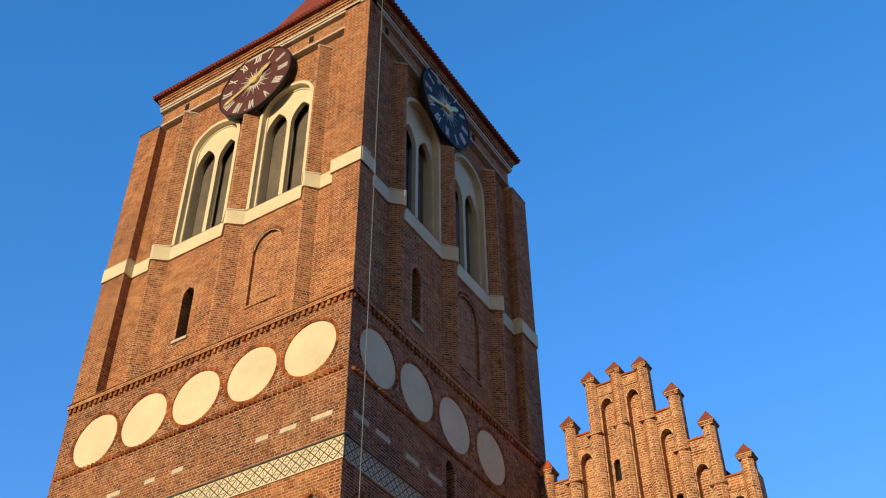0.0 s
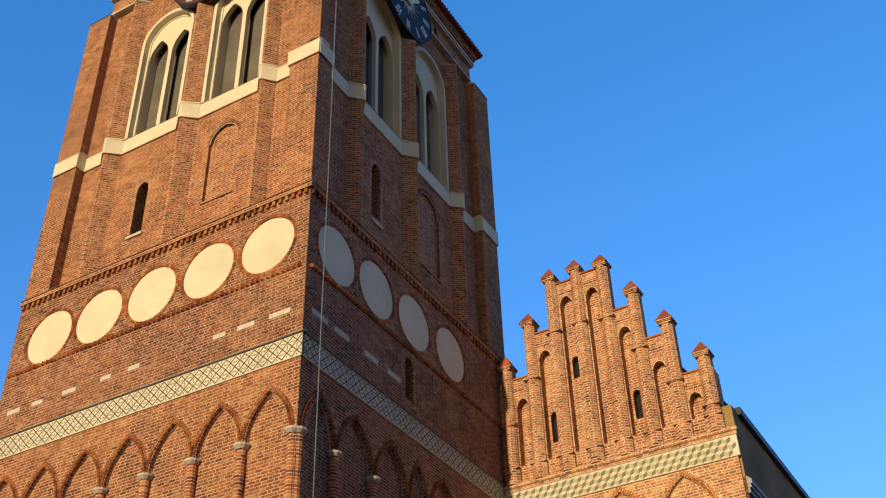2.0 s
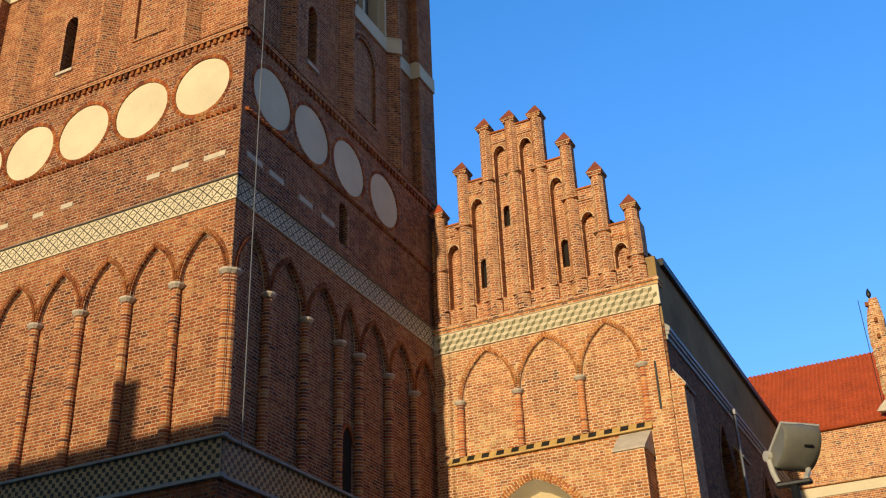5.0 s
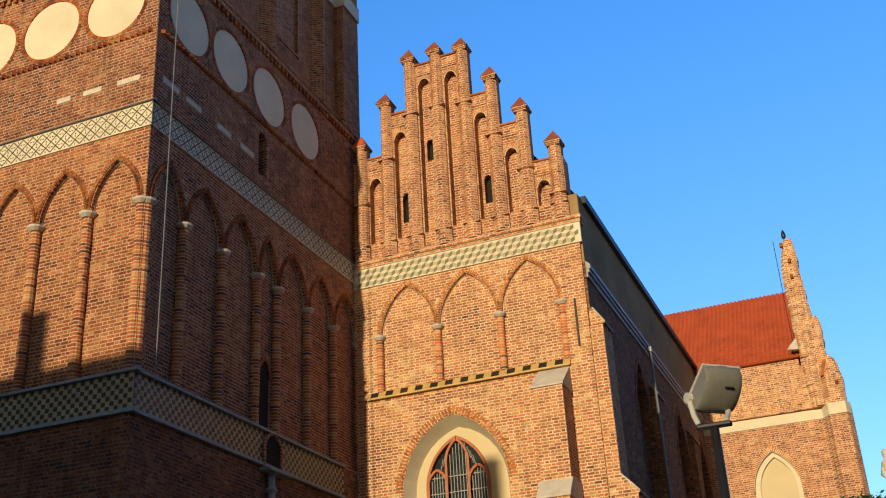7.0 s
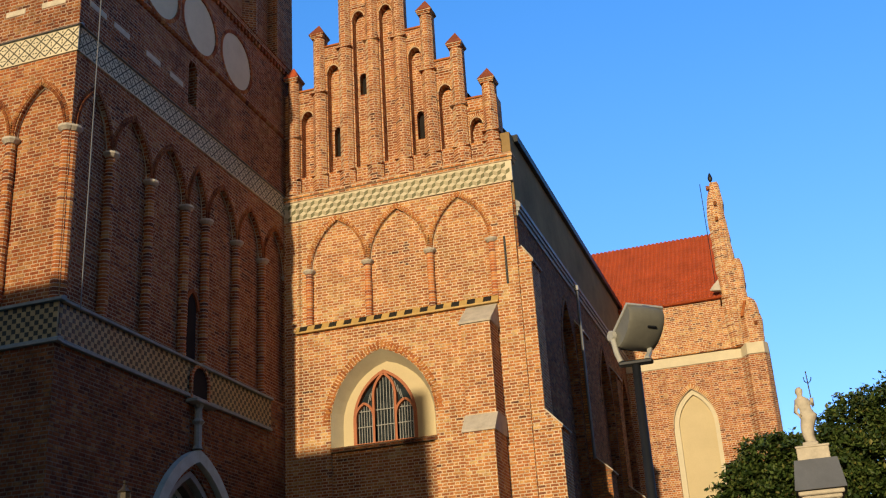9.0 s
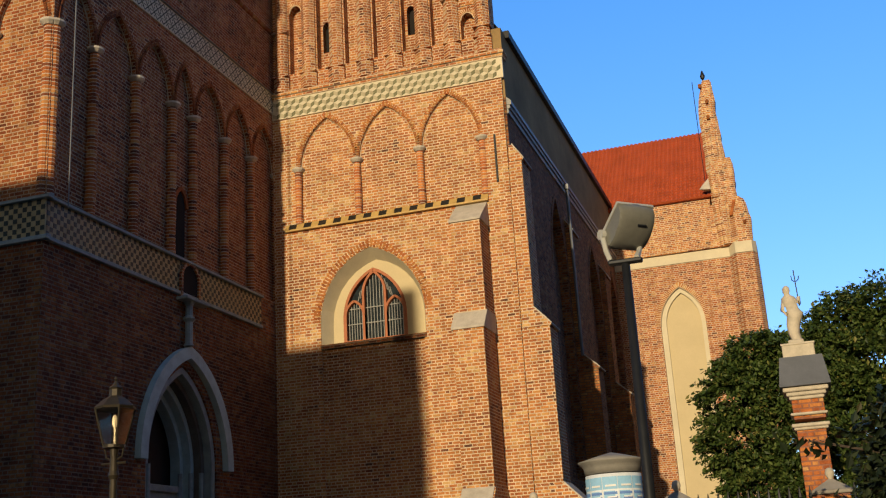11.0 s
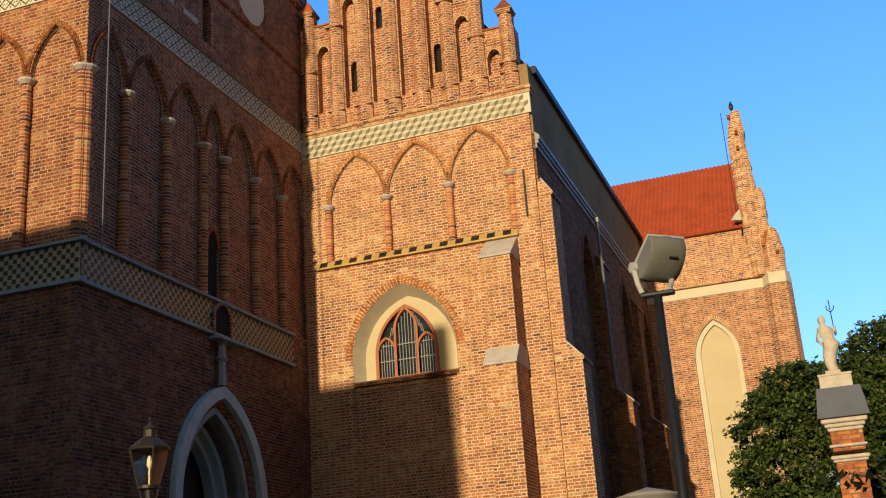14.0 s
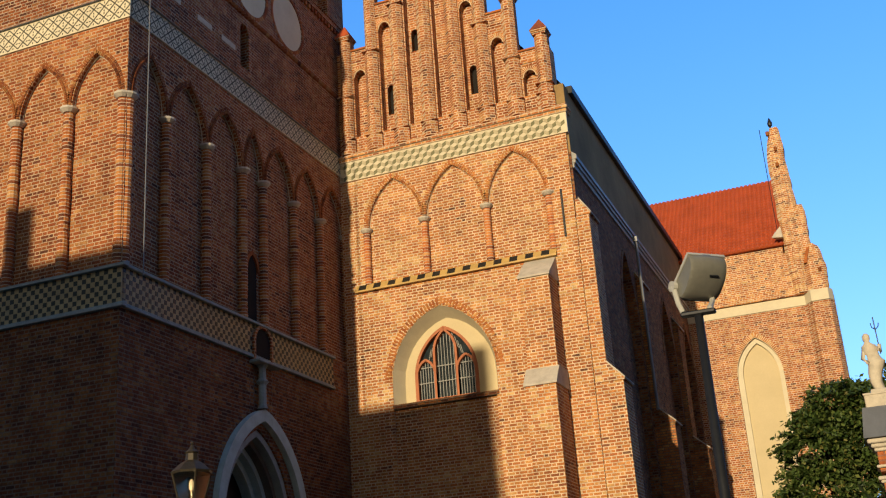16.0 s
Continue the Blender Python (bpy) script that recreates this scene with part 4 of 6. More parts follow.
for z in (10.45, 11.0):
    bm = bmesh.new()
    wbox(bm, G, wx0, wx1, z, z + 0.03, -0.77, -0.69)
    part("glazing_bar", bm, LEAD_BAR, pane)

# cube-pattern frieze of the west front
CUBE_A, CUBE_B, CUBE_C = RENDER_CREAM, plain_material("tile_olive", (0.19, 0.185, 0.10), 0.7, 0.25, 3.0), plain_material("tile_sand", (0.46, 0.41, 0.27), 0.7, 0.25, 3.0)
bm = bmesh.new()
wbox(bm, G, GX0 + 0.02, GX1 + 0.1, 18.42, 19.2, -0.05, 0.06)
fr = part("frieze", bm, RENDER_CREAM, aisle, "cream frieze of tumbling-block pattern tiles")
cubes = [bmesh.new(), bmesh.new(), bmesh.new()]
cw = 0.31
u = GX0 + 0.05
nc = int((GX1 + 0.08 - u) / cw)
for row in range(3):
    for i in range(nc):
        c0 = u + (i + 0.5 * (row % 2)) * cw
        z0 = 18.435 + row * 0.238
        if c0 + cw > GX1 + 0.1:
            continue
        m, e, hh = c0 + cw / 2, c0 + cw, 0.155
        for b, q in zip(cubes, ([(c0, z0 + 0.083), (m, z0), (m, z0 + hh), (c0, z0 + hh + 0.083)], [(m, z0), (e, z0 + 0.083), (e, z0 + hh + 0.083), (m, z0 + hh)], [(c0, z0 + hh + 0.083), (m, z0 + hh), (e, z0 + hh + 0.083), (m, z0 + hh + 0.15)])):
            cc = (sum(p[0] for p in q) / 4, sum(p[1] for p in q) / 4)
            q = [(cc[0] + (p[0] - cc[0]) * 0.94, cc[1] + (p[1] - cc[1]) * 0.94) for p in q]
            hexa(b, [at(G, *p, 0.05) for p in q] + [at(G, *p, 0.072) for p in q])
for b, mat, lab in zip(cubes, (CUBE_C, CUBE_B, RENDER_CREAM), ("sand tiles", "olive tiles", "cream tiles")):
    tagged(part("tiles", b, mat, fr, lab), kind="stuff")
bm = bmesh.new()
wbox(bm, G, GX0 + 0.02, GX1 + 0.14, 19.2, 19.32, -0.4, 0.11, 0.01)
wbox(bm, G, GX0 + 0.02, GX1 + 0.18, 19.33, 19.44, -0.4, 0.16, 0.01)
slope(bm, G, GX0 + 0.02, GX1 + 0.12, 19.44, 19.6, -0.4, 0.15, -0.05)
part("cornice", bm, BRICK_GABLE, aisle, "moulded brick cornice")

# ---- stepped gable ----
P_X = [-16.75, -15.62, -14.50, -13.36, -12.22, -11.10, -9.98, -8.84]
P_TIP = [25.15, 26.9, 28.68, 28.75, 28.58, 26.82, 25.05, 23.24]
STEP = [23.98, 25.78, 27.8, 27.9, 25.68, 24.0, 22.08]
NAP = [23.13, 24.96, 27.16, 27.17, 24.9, 22.99, 21.32]
gable = thing("stepped_gable", "stepped gothic brick gable with pinnacles and blind lancet niches", "gable", (-12.7, YG, 19.5))
PW = 0.27
SLITS = {1: (21.05, 22.3), 2: (23.5, 24.45), 4: (21.05, 22.25)}
bm = bmesh.new()
prof = [(P_X[-1] + PW, 19.5), (P_X[-1] + PW, STEP[6])]
for i in reversed(range(7)):
    right, left = P_X[i + 1], P_X[i]
    if prof[-1][1] != STEP[i]:
        prof.append((right, STEP[i]))
    prof.append((left, STEP[i]))
prof = prof + [(P_X[0] - PW - 0.1, STEP[0]), (P_X[0] - PW - 0.1, 19.5)]
holes = []
for i in range(7):
    c = (P_X[i] + P_X[i + 1]) / 2 + 0.02
    w = 0.255
    holes.append(opening(c - w, c + w, 20.25, NAP[i] - 0.3, NAP[i]))
plate(bm, G, prof, holes, -0.48, -0.12)
part("gable_wall", bm, BRICK_PIN, gable)
bm = bmesh.new()
slits = []
for i, (z0, z1) in SLITS.items():
    c = (P_X[i] + P_X[i + 1]) / 2 + 0.02
    slits.append(opening(c - 0.15, c + 0.15, z0, z1 - 0.2, z1, rounded))
plate(bm, G, [(u, z - (0.02 if z > 20 else 0)) for u, z in prof], slits, -0.78, -0.48)
part("gable_wall", bm, BRICK_PIN, gable)
for i, (z0, z1) in SLITS.items():
    c = (P_X[i] + P_X[i + 1]) / 2 + 0.02
    bm = bmesh.new()
    wbox(bm, G, c - 0.2, c + 0.2, z0 - 0.05, z1 + 0.05, -0.9, -0.76)
    part("slit_window", bm, DARKNESS, gable, "dark round-headed slit")
for i in range(7):
    c = (P_X[i] + P_X[i + 1]) / 2
    voussoirs(G, pointed(c + 0.02 - 0.26, c + 0.02 + 0.26, NAP[i] - 0.3, NAP[i], 5), ((0.0, 0.13, -0.095),), -0.15, BRICK_VOUSSOIR, gable)
    bm = bmesh.new()
    for k in range(2):
        wbox(bm, G, c - 0.34, c + 0.34, STEP[i] - 0.62 + 0.09 * k, STEP[i] - 0.55 + 0.09 * k, -0.2, -0.09 + 0.02 * k)
    wbox(bm, G, c - 0.32, c + 0.32, STEP[i] - 0.42, STEP[i] - 0.06, -0.2, -0.10)
    part("step_panel", bm, BRICK_PIN, gable, "weathered brick step panel")
    bm = bmesh.new()
    wbox(bm, G, c - 0.33, c + 0.33, STEP[i] - 0.02, STEP[i] + 0.06, -0.78, -0.05, 0.015)
    part("coping", bm, BRICK_PIECE_PIN, gable, "weathered brick coping")
for i, (u, tip) in enumerate(zip(P_X, P_TIP)):
    bm = bmesh.new()
    rng = random.Random(i)
    zc = tip - 0.62
    # diamond-set shaft that steps in at two collars
    for z0, z1, w, d in ((19.5, 20.1, PW + 0.05, 0.16), (20.1, max(zc - 2.6, 20.5), PW, 0.12), (max(zc - 2.6, 20.5), zc, PW - 0.03, 0.09)):
        bk = -0.78 if z1 < zc else -0.42
        o = [(u - w, bk), (u + w, bk), (u + w, d - 0.17), (u + 0.10, d), (u - 0.10, d), (u - w, d - 0.17)]
        lo = [bm.verts.new(at(G, a, z0, b)) for a, b in o]
        hi = [bm.verts.new(at(G, a, z1, b)) for a, b in o]
        for k in range(6):
            bm.faces.new((lo[k], lo[(k + 1) % 6], hi[(k + 1) % 6], hi[k]))
        bm.faces.new(lo)
        bm.faces.new(list(reversed(hi)))
    pin = part("pinnacle", bm, BRICK_PIN, gable, "brick pinnacle with a tiled cap")
    for z in (20.1, max(zc - 2.6, 20.5)):
        bm = bmesh.new()
        slope(bm, G, u - PW - 0.05, u + PW + 0.05, z, z + 0.09, -0.3, 0.16, 0.08)
        part("collar", bm, BRICK_PIN, pin)
    bm = bmesh.new()
    y0 = YG - 0.16
    for k, g in enumerate((0.0, 0.035, 0.065)):
        box(bm, u - PW - g + 0.02, u + PW + g - 0.02, y0 - g + 0.06, YG + 0.42 + g, zc - 0.1 + 0.06 * k, zc - 0.1 + 0.06 * k + 0.052)
    part("cap_moulding", bm, BRICK_PIN, pin)
    bm = bmesh.new()
    t = rng.uniform(-0.03, 0.03)
    pyramid(bm, u - PW - 0.06, u + PW + 0.06, y0 - 0.02, YG + 0.5, zc + 0.07, tip + 0.04 + t)
    cap = part("tile_cap", bm, TILE_CAP if i else TILE_RED, pin, "small red tiled pyramid cap")

# ---- buttress on the west front ----
butt = thing("buttress", "stepped brick buttress with pale stone weatherings on the west front", "buttress", (-9.7, YG - 0.6, 0))
BX0, BX1 = -10.17, -9.16
for name, z0, z1, d in (("lower_stage", 4.1, 9.4, 1.45), ("upper_stage", 9.4, 13.1, 1.02)):
    bm = bmesh.new()
    wbox(bm, G, BX0, BX1, z0, z1, -0.1, d)
    part(name, bm, BRICK_GABLE, butt)
for z0, z1, d0, d1 in ((9.32, 9.98, 1.5, 1.0), (13.05, 13.95, 1.08, 0.02)):
    bm = bmesh.new()
    slope(bm, G, BX0 - 0.06, BX1 + 0.05, z0 + 0.06, z1, -0.05, d0, d1)
    wbox(bm, G, BX0 - 0.06, BX1 + 0.05, z0, z0 + 0.06, -0.05, d0)
    part("weathering", bm, STONE, butt, "sloping pale stone slab")
bm = bmesh.new()
wbox(bm, G, BX0 - 0.25, BX1 + 0.25, 0, 3.6, -0.1, 2.0)
wbox(bm, G, BX0 - 0.1, BX1 + 0.1, 3.6, 3.75, -0.1, 2.05)
slope(bm, G, BX0 - 0.05, BX1 + 0.05, 3.75, 4.3, -0.1, 1.95, 1.45)
part("plinth", bm, BRICK_GABLE, butt)
bm = bmesh.new()
slope(bm, G, BX0 - 0.01, BX1 + 0.01, 3.76, 4.33, -0.05, 1.98, 1.48)
part("weathering", bm, STONE, butt, "sloping pale stone slab")
# wall plinth
plinth = thing("wall_plinth", "brick plinth with sloped stone top along the west front", "plinth", (-13, YG, 0))
bm = bmesh.new()
wbox(bm, G, GX0 + 0.05, -7.0, 0, 3.7, -0.1, 0.45)
part("base_wall", bm, BRICK_GABLE, plinth)
bm = bmesh.new()
slope(bm, G, -15.9, BX0 - 0.3, 3.7, 4.12, -0.05, 0.5, 0.02)
slope(bm, G, BX1 + 0.3, -8.3, 3.7, 3.95, -0.05, 0.5, 0.02)
part("weathering", bm, STONE, plinth, "sloped pale stone weathering")
bm = bmesh.new()
wbox(bm, G, -8.71, -8.64, 14.6, 16.35, 0.0, 0.06, 0.01)
tagged(part("wall_tie", bm, IRON), "black iron wall tie bar on the brickwork", "wall tie")

# ---- aisle: south wall with its buttresses ----
bm = bmesh.new()
# wall and blind windows wear the nave brick, darkened for their shade
W_Y = ((40.9, 43.5), (48.6, 51.4), (54.2, 56.6))
wh = [opening(a, b, 5.0, 13.2, 16.2) for a, b in W_Y]
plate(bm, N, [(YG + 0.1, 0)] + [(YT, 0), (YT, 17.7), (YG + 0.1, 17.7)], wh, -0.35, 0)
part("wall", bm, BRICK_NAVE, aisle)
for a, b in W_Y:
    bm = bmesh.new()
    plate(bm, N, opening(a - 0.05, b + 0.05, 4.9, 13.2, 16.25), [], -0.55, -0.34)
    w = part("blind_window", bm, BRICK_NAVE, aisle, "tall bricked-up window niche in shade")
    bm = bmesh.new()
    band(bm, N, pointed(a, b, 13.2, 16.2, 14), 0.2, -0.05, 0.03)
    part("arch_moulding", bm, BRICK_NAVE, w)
bm = bmesh.new()
for z0, z1, d in ((17.12, 17.29, 0.06), (17.30, 17.43, 0.12), (17.44, 17.59, 0.17)):
    wbox(bm, N, YG + 0.15, YT, z0, z1, -0.3, d)
slope(bm, N, YG + 0.15, YT, 17.59, 17.72, -0.3, 0.17, 0.03)
part("cornice", bm, LEAD_BAR, aisle, "grey moulded cornice")
bm = bmesh.new()
wbox(bm, N, YG + 0.12, YT, 17.7, 20.42, -0.35, 0.0)
part("parapet", bm, RENDER_GREY, aisle, "stained grey rendered upper wall")
bm = bmesh.new()
ridge = 26.9
rr = [(NX + 0.05, 20.44), (-12.7, ridge), (-17.1, 23.0), (-17.1, 20.3), (NX, 20.3)]
v0 = [bm.verts.new((x, YG + 1.0, z)) for x, z in rr]
v1 = [bm.verts.new((x, YT, z)) for x, z in rr]
for i in range(5):
    bm.faces.new((v0[i], v0[(i + 1) % 5], v1[(i + 1) % 5], v1[i]))
bm.faces.new(v0)
bm.faces.new(v1)
part("roof", bm, IRON, aisle, "dark grey aisle roof")
bm = bmesh.new()
for k in range(70):
    y = YG + 0.7 + k * 0.31
    box(bm, NX - 0.1, NX + 0.16, y, y + 0.29, 20.28, 20.56)
part("eaves_tiles", bm, IRON, aisle, "dark eaves edge")


def side_buttress(y, xl, xu, brick):
    ob = thing("buttress", "stepped brick buttress against the shaded south wall", "buttress", (-7.6, y + 0.6, 0), "south buttresses")
    w = ("F", y)
    bm = bmesh.new()
    hexa(bm, [(NX - 0.05, y, 0), (xl + 0.57, y, 0), (xl + 0.57, y + 1.15, 0), (NX - 0.05, y + 1.15, 0), (NX - 0.05, y, 3.7), (xl + 0.57, y, 3.7), (xl + 0.57, y + 1.15, 3.7), (NX - 0.05, y + 1.15, 3.7)])
    part("plinth", bm, brick, ob)
    for name, x, z0, z1 in (("lower_stage", xl, 3.7, 9.45), ("upper_stage", xu, 9.45, 15.3)):
        bm = bmesh.new()
        plate(bm, w, [(NX - 0.05, z0), (x, z0), (x, z1), (NX - 0.05, z1)], [], -1.15, 0.0)
        part(name, bm, brick, ob)
    for xa, za, xb, zb in ((xl + 0.62, 3.7, xl + 0.02, 4.35), (xl + 0.05, 9.42, xu, 10.05), (xu + 0.06, 15.25, xu - 0.3, 15.85)):
        bm = bmesh.new()
        plate(bm, w, [(NX - 0.02, za), (xb, za), (xa, za), (xa, za + 0.06), (xb, zb), (NX - 0.02, zb)], [], -1.2, 0.04)
        part("weathering", bm, brick, ob)
        bm = bmesh.new()
        plate(bm, w, [(xa + 0.03, za + 0.03), (xa + 0.03, za + 0.09), (xb, zb + 0.07), (xb, zb)], [], -1.22, 0.06)
        part("coping", bm, STONE, ob, "pale stone coping")


# the two rear buttresses take the shade-darkened nave brick
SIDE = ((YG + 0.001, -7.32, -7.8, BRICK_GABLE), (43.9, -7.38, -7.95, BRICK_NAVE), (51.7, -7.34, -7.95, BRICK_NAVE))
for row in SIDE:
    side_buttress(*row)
bm = bmesh.new()
tube(bm, [(-7.95, 43.8, 10.0), (-7.95, 43.8, 17.1)], 0.065, 8)
pipe = part("downpipe", bm, ZINC, aisle, "grey zinc rainwater downpipe")
bm = bmesh.new()
box(bm, -8.05, -7.85, 43.7, 43.9, 17.05, 17.3, 0.02)
part("hopper", bm, ZINC, pipe, "zinc rainwater hopper")

# ---- transept ----
tr = thing("church_transept", "red brick transept with red tiled roof and cream blind niche", "church", (-5, 62, 0))
NICHE = opening(-6.16, -3.88, 0.5, 13.6, 15.52)
bm = bmesh.new()
plate(bm, T, rect(-14, -1.6, 0, 16.75), [NICHE], -0.45, 0)
part("wall", bm, BRICK_PIN, tr)
bm = bmesh.new()
plate(bm, T, rect(-14, -1.6, 16.75, 19.6), [], -0.45, 0)
part("wall", bm, BRICK_GABLE, tr)
bm = bmesh.new()
box(bm, -14, -1.3, YT + 0.5, YT + 12, 0, 19.6)
part("core", bm, BRICK_NAVE, tr)
bm = bmesh.new()
plate(bm, T, opening(-6.2, -3.8, 0.4, 13.6, 15.56), [], -0.49, -0.34)
nb = part("blind_niche", bm, RENDER_NICHE, tr, "tall cream plastered pointed niche")
bm = bmesh.new()
o1, o2 = opening(-6.158, -3.882, 0.5, 13.6, 15.518), opening(-5.88, -4.1, 0.5, 13.6, 15.22)
plate(bm, T, o1 + list(reversed(o2)), [], -0.4, -0.18)
part("splay", bm, RENDER_CREAM, nb, "cream plastered splay")
voussoirs(T, pointed(-6.16, -3.88, 13.6, 15.52, 14), ((0.0, 0.22, 0.02),), -0.05, BRICK_VOUSSOIR, tr)
bm = bmesh.new()
wbox(bm, T, -14, -2.2, 16.72, 17.24, -0.1, 0.06, 0.01)
part("frieze", bm, RENDER_CREAM, tr, "cream plastered band")
bm = bmesh.new()
for k in range(5):
    wbox(bm, T, -14, -2.2, 17.25 + 0.1 * k, 17.34 + 0.1 * k, -0.1, 0.22 - 0.05 * k)
part("corbel_course", bm, BRICK_GABLE, tr)
ry, rzz = YT + 5.2, 25.62
EAV = 20.0
bm = bmesh.new()
wbox(bm, T, -14, -2.9, 19.6, 20.0, -0.4, 0.0)
part("wall", bm, BRICK_GABLE, tr)
bm = bmesh.new()
v = [bm.verts.new(p) for p in ((-14, YT - 0.25, EAV), (-2.55, YT - 0.25, EAV), (-2.55, ry, rzz), (-14, ry, rzz), (-14, ry + 5.4, EAV), (-2.55, ry + 5.4, EAV))]
for f in ((0, 1, 2, 3), (3, 2, 5, 4), (0, 3, 4), (1, 5, 2), (0, 4, 5, 1)):
    bm.faces.new([v[k] for k in f])
troof = part("roof", bm, TILE_RED, tr, "red clay pantile roof")
# pantiles: courses of rolls up the slope
bm = bmesh.new()
along = Vector((0, ry - YT + 0.25, rzz - EAV))
rows_n, cols_n = 24, 46
nrm = Vector((0, -(rzz - EAV), ry - YT + 0.25)).normalized()
for r in range(rows_n):
    for c in range(cols_n):
        x0, x1 = -13.5 + (c) * 0.238, -13.5 + (c + 1) * 0.238
        if x1 > -2.5:
            continue
        a = Vector((0, YT - 0.25, EAV)) + along * (r / rows_n)
        b = Vector((0, YT - 0.25, EAV)) + along * ((r + 1.08) / rows_n)
        xs = (x0, x0 + 0.08, x0 + 0.16, x1)
        hs = (0.01, 0.085, 0.085, 0.01)
        lo = [bm.verts.new(Vector((x, a.y, a.z)) + nrm * (h + 0.04)) for x, h in zip(xs, hs)]
        hi = [bm.verts.new(Vector((x, b.y, b.z)) + nrm * h) for x, h in zip(xs, hs)]
        ft = [bm.verts.new(Vector((x, a.y, a.z)) + nrm * 0.0) for x in xs]
        for k in range(3):
            bm.faces.new((lo[k], lo[k + 1], hi[k + 1], hi[k]))
            bm.faces.new((ft[k], ft[k + 1], lo[k + 1], lo[k]))
me = bpy.data.meshes.new("tiles")
bm.to_mesh(me)
bm.free()
me.materials.append(TILE_RED)
tl = new("tiles", me)
tl.parent = troof
tl.matrix_parent_inverse = Matrix.Translation(-Vector(troof.location))
tagged(tl, "rows of red clay pantiles", kind="stuff")
# corner turret and the weathered end of the transept gable
bm = bmesh.new()
o = [(-2.3, 0.0), (-1.95, 0.5), (-1.1, 0.5), (-0.9, 0.1), (-0.9, -1.2), (-2.3, -1.2)]
lo = [bm.verts.new(at(T, a, 0, b)) for a, b in o]
hi = [bm.verts.new(at(T, a, 16.72, b)) for a, b in o]
for k in range(6):
    bm.faces.new((lo[k], lo[(k + 1) % 6], hi[(k + 1) % 6], hi[k]))
bm.faces.new(hi)
tur = part("corner_turret", bm, BRICK_PIN, tr, "brick corner turret")
bm = bmesh.new()
lo = [bm.verts.new(at(T, a, 16.72, b * 1.15 + 0.01)) for a, b in o]
hi = [bm.verts.new(at(T, a, 17.3, b * 1.15 + 0.01)) for a, b in o]
for k in range(6):
    bm.faces.new((lo[k], lo[(k + 1) % 6], hi[(k + 1) % 6], hi[k]))
bm.faces.new(hi)
bm.faces.new(lo)
part("frieze", bm, RENDER_CREAM, tur, "cream plastered band")
WORN = random.Random(4)


def worn_shaft(bm, stages, y0, y1):
    """A weathered shaft of clipped rectangular courses between the stages (z, left, right), its faces uneven."""
    prev = None
    for (za, la, ra), (zb, lb, rb) in zip(stages, stages[1:]):
        n = max(1, round((zb - za) / 0.3))
        for k in range(n + (zb == stages[-1][0])):
            f = k / n
            l, r = la + (lb - la) * f + WORN.uniform(-0.035, 0.035), ra + (rb - ra) * f + WORN.uniform(-0.035, 0.035)
            c = 0.16 * (r - l)
            z, dy = za + (zb - za) * f, WORN.uniform(-0.04, 0.04)
            ring = [bm.verts.new((x, y, z + WORN.uniform(-0.02, 0.02))) for x, y in
                    ((l, y1), (l, y0 + c + dy), (l + c, y0 + dy), (r - c, y0 + dy), (r, y0 + c + dy), (r, y1))]
            if prev:
                for q in range(6):
                    bm.faces.new((prev[q], prev[(q + 1) % 6], ring[(q + 1) % 6], ring[q]))
            else:
                bm.faces.new(list(reversed(ring)))
            prev = ring
    bm.faces.new(prev)


bm = bmesh.new()
worn_shaft(bm, ((17.25, -2.66, -1.9), (18.6, -2.79, -1.9), (20.0, -2.80, -1.82), (21.8, -2.86, -1.84), (23.7, -2.87, -1.92), (24.9, -2.86, -1.99), (25.4, -2.80, -1.95), (26.3, -2.58, -2.0), (26.5, -2.5, -2.1)), YT - 0.32, YT + 0.5)
spire = part("weathered_pinnacle", bm, BRICK_GABLE, tr, "crumbling weathered brick pinnacle")
for stages, d in ((((17.3, -1.95, -1.03), (18.55, -1.95, -0.97), (19.1, -1.93, -1.07), (19.6, -1.85, -1.2), (19.75, -1.7, -1.4)), 0.42),
                  (((19.3, -2.1, -1.54), (20.95, -2.12, -1.49), (21.6, -2.05, -1.5), (21.95, -1.9, -1.6)), 0.40),
                  (((17.3, -2.5, -2.05), (19.6, -2.45, -2.1), (20.2, -2.38, -2.2)), 0.46),
                  (((19.9, -2.75, -2.3), (21.4, -2.7, -2.38), (22.1, -2.6, -2.5)), 0.42),
                  (((21.9, -2.5, -2.12), (23.6, -2.45, -2.15), (24.0, -2.38, -2.25)), 0.40)):
    bm = bmesh.new()
    worn_shaft(bm, stages, YT - d, YT + 0.3)
    part("gable_stub", bm, BRICK_GABLE, spire, "broken brick gable step")
for x, z in ((-2.62, 26.05), (-2.35, 25.1), (-2.4, 24.2), (-1.3, 18.2)):
    bm = bmesh.new()
    box(bm, x - 0.08, x + 0.08, YT - 0.47, YT - 0.25, z, z + 0.22, 0.02)
    part("crocket_stump", bm, BRICK_DARK, spire, "dark broken crocket stump")
bm = bmesh.new()
hexa(bm, [(-2.0, YT - 0.52, 18.75), (-1.85, YT - 0.52, 18.75), (-1.85, YT - 0.3, 18.75), (-2.0, YT - 0.3, 18.75), (-1.75, YT - 0.52, 19.55), (-1.6, YT - 0.52, 19.55), (-1.6, YT - 0.3, 19.55), (-1.75, YT - 0.3, 19.55)])
part("slanting_ledge", bm, BRICK_MOULD, spire, "slanting brick weathering")
bm = bmesh.new()
lathe(bm, [(0.03, 26.4), (0.04, 26.65), (0.11, 26.75), (0.13, 26.88), (0.08, 27.05), (0.02, 27.2)], 10, (-2.42, YT + 0.0, 0))
part("finial", bm, IRON, spire, "small dark metal finial")
bm = bmesh.new()
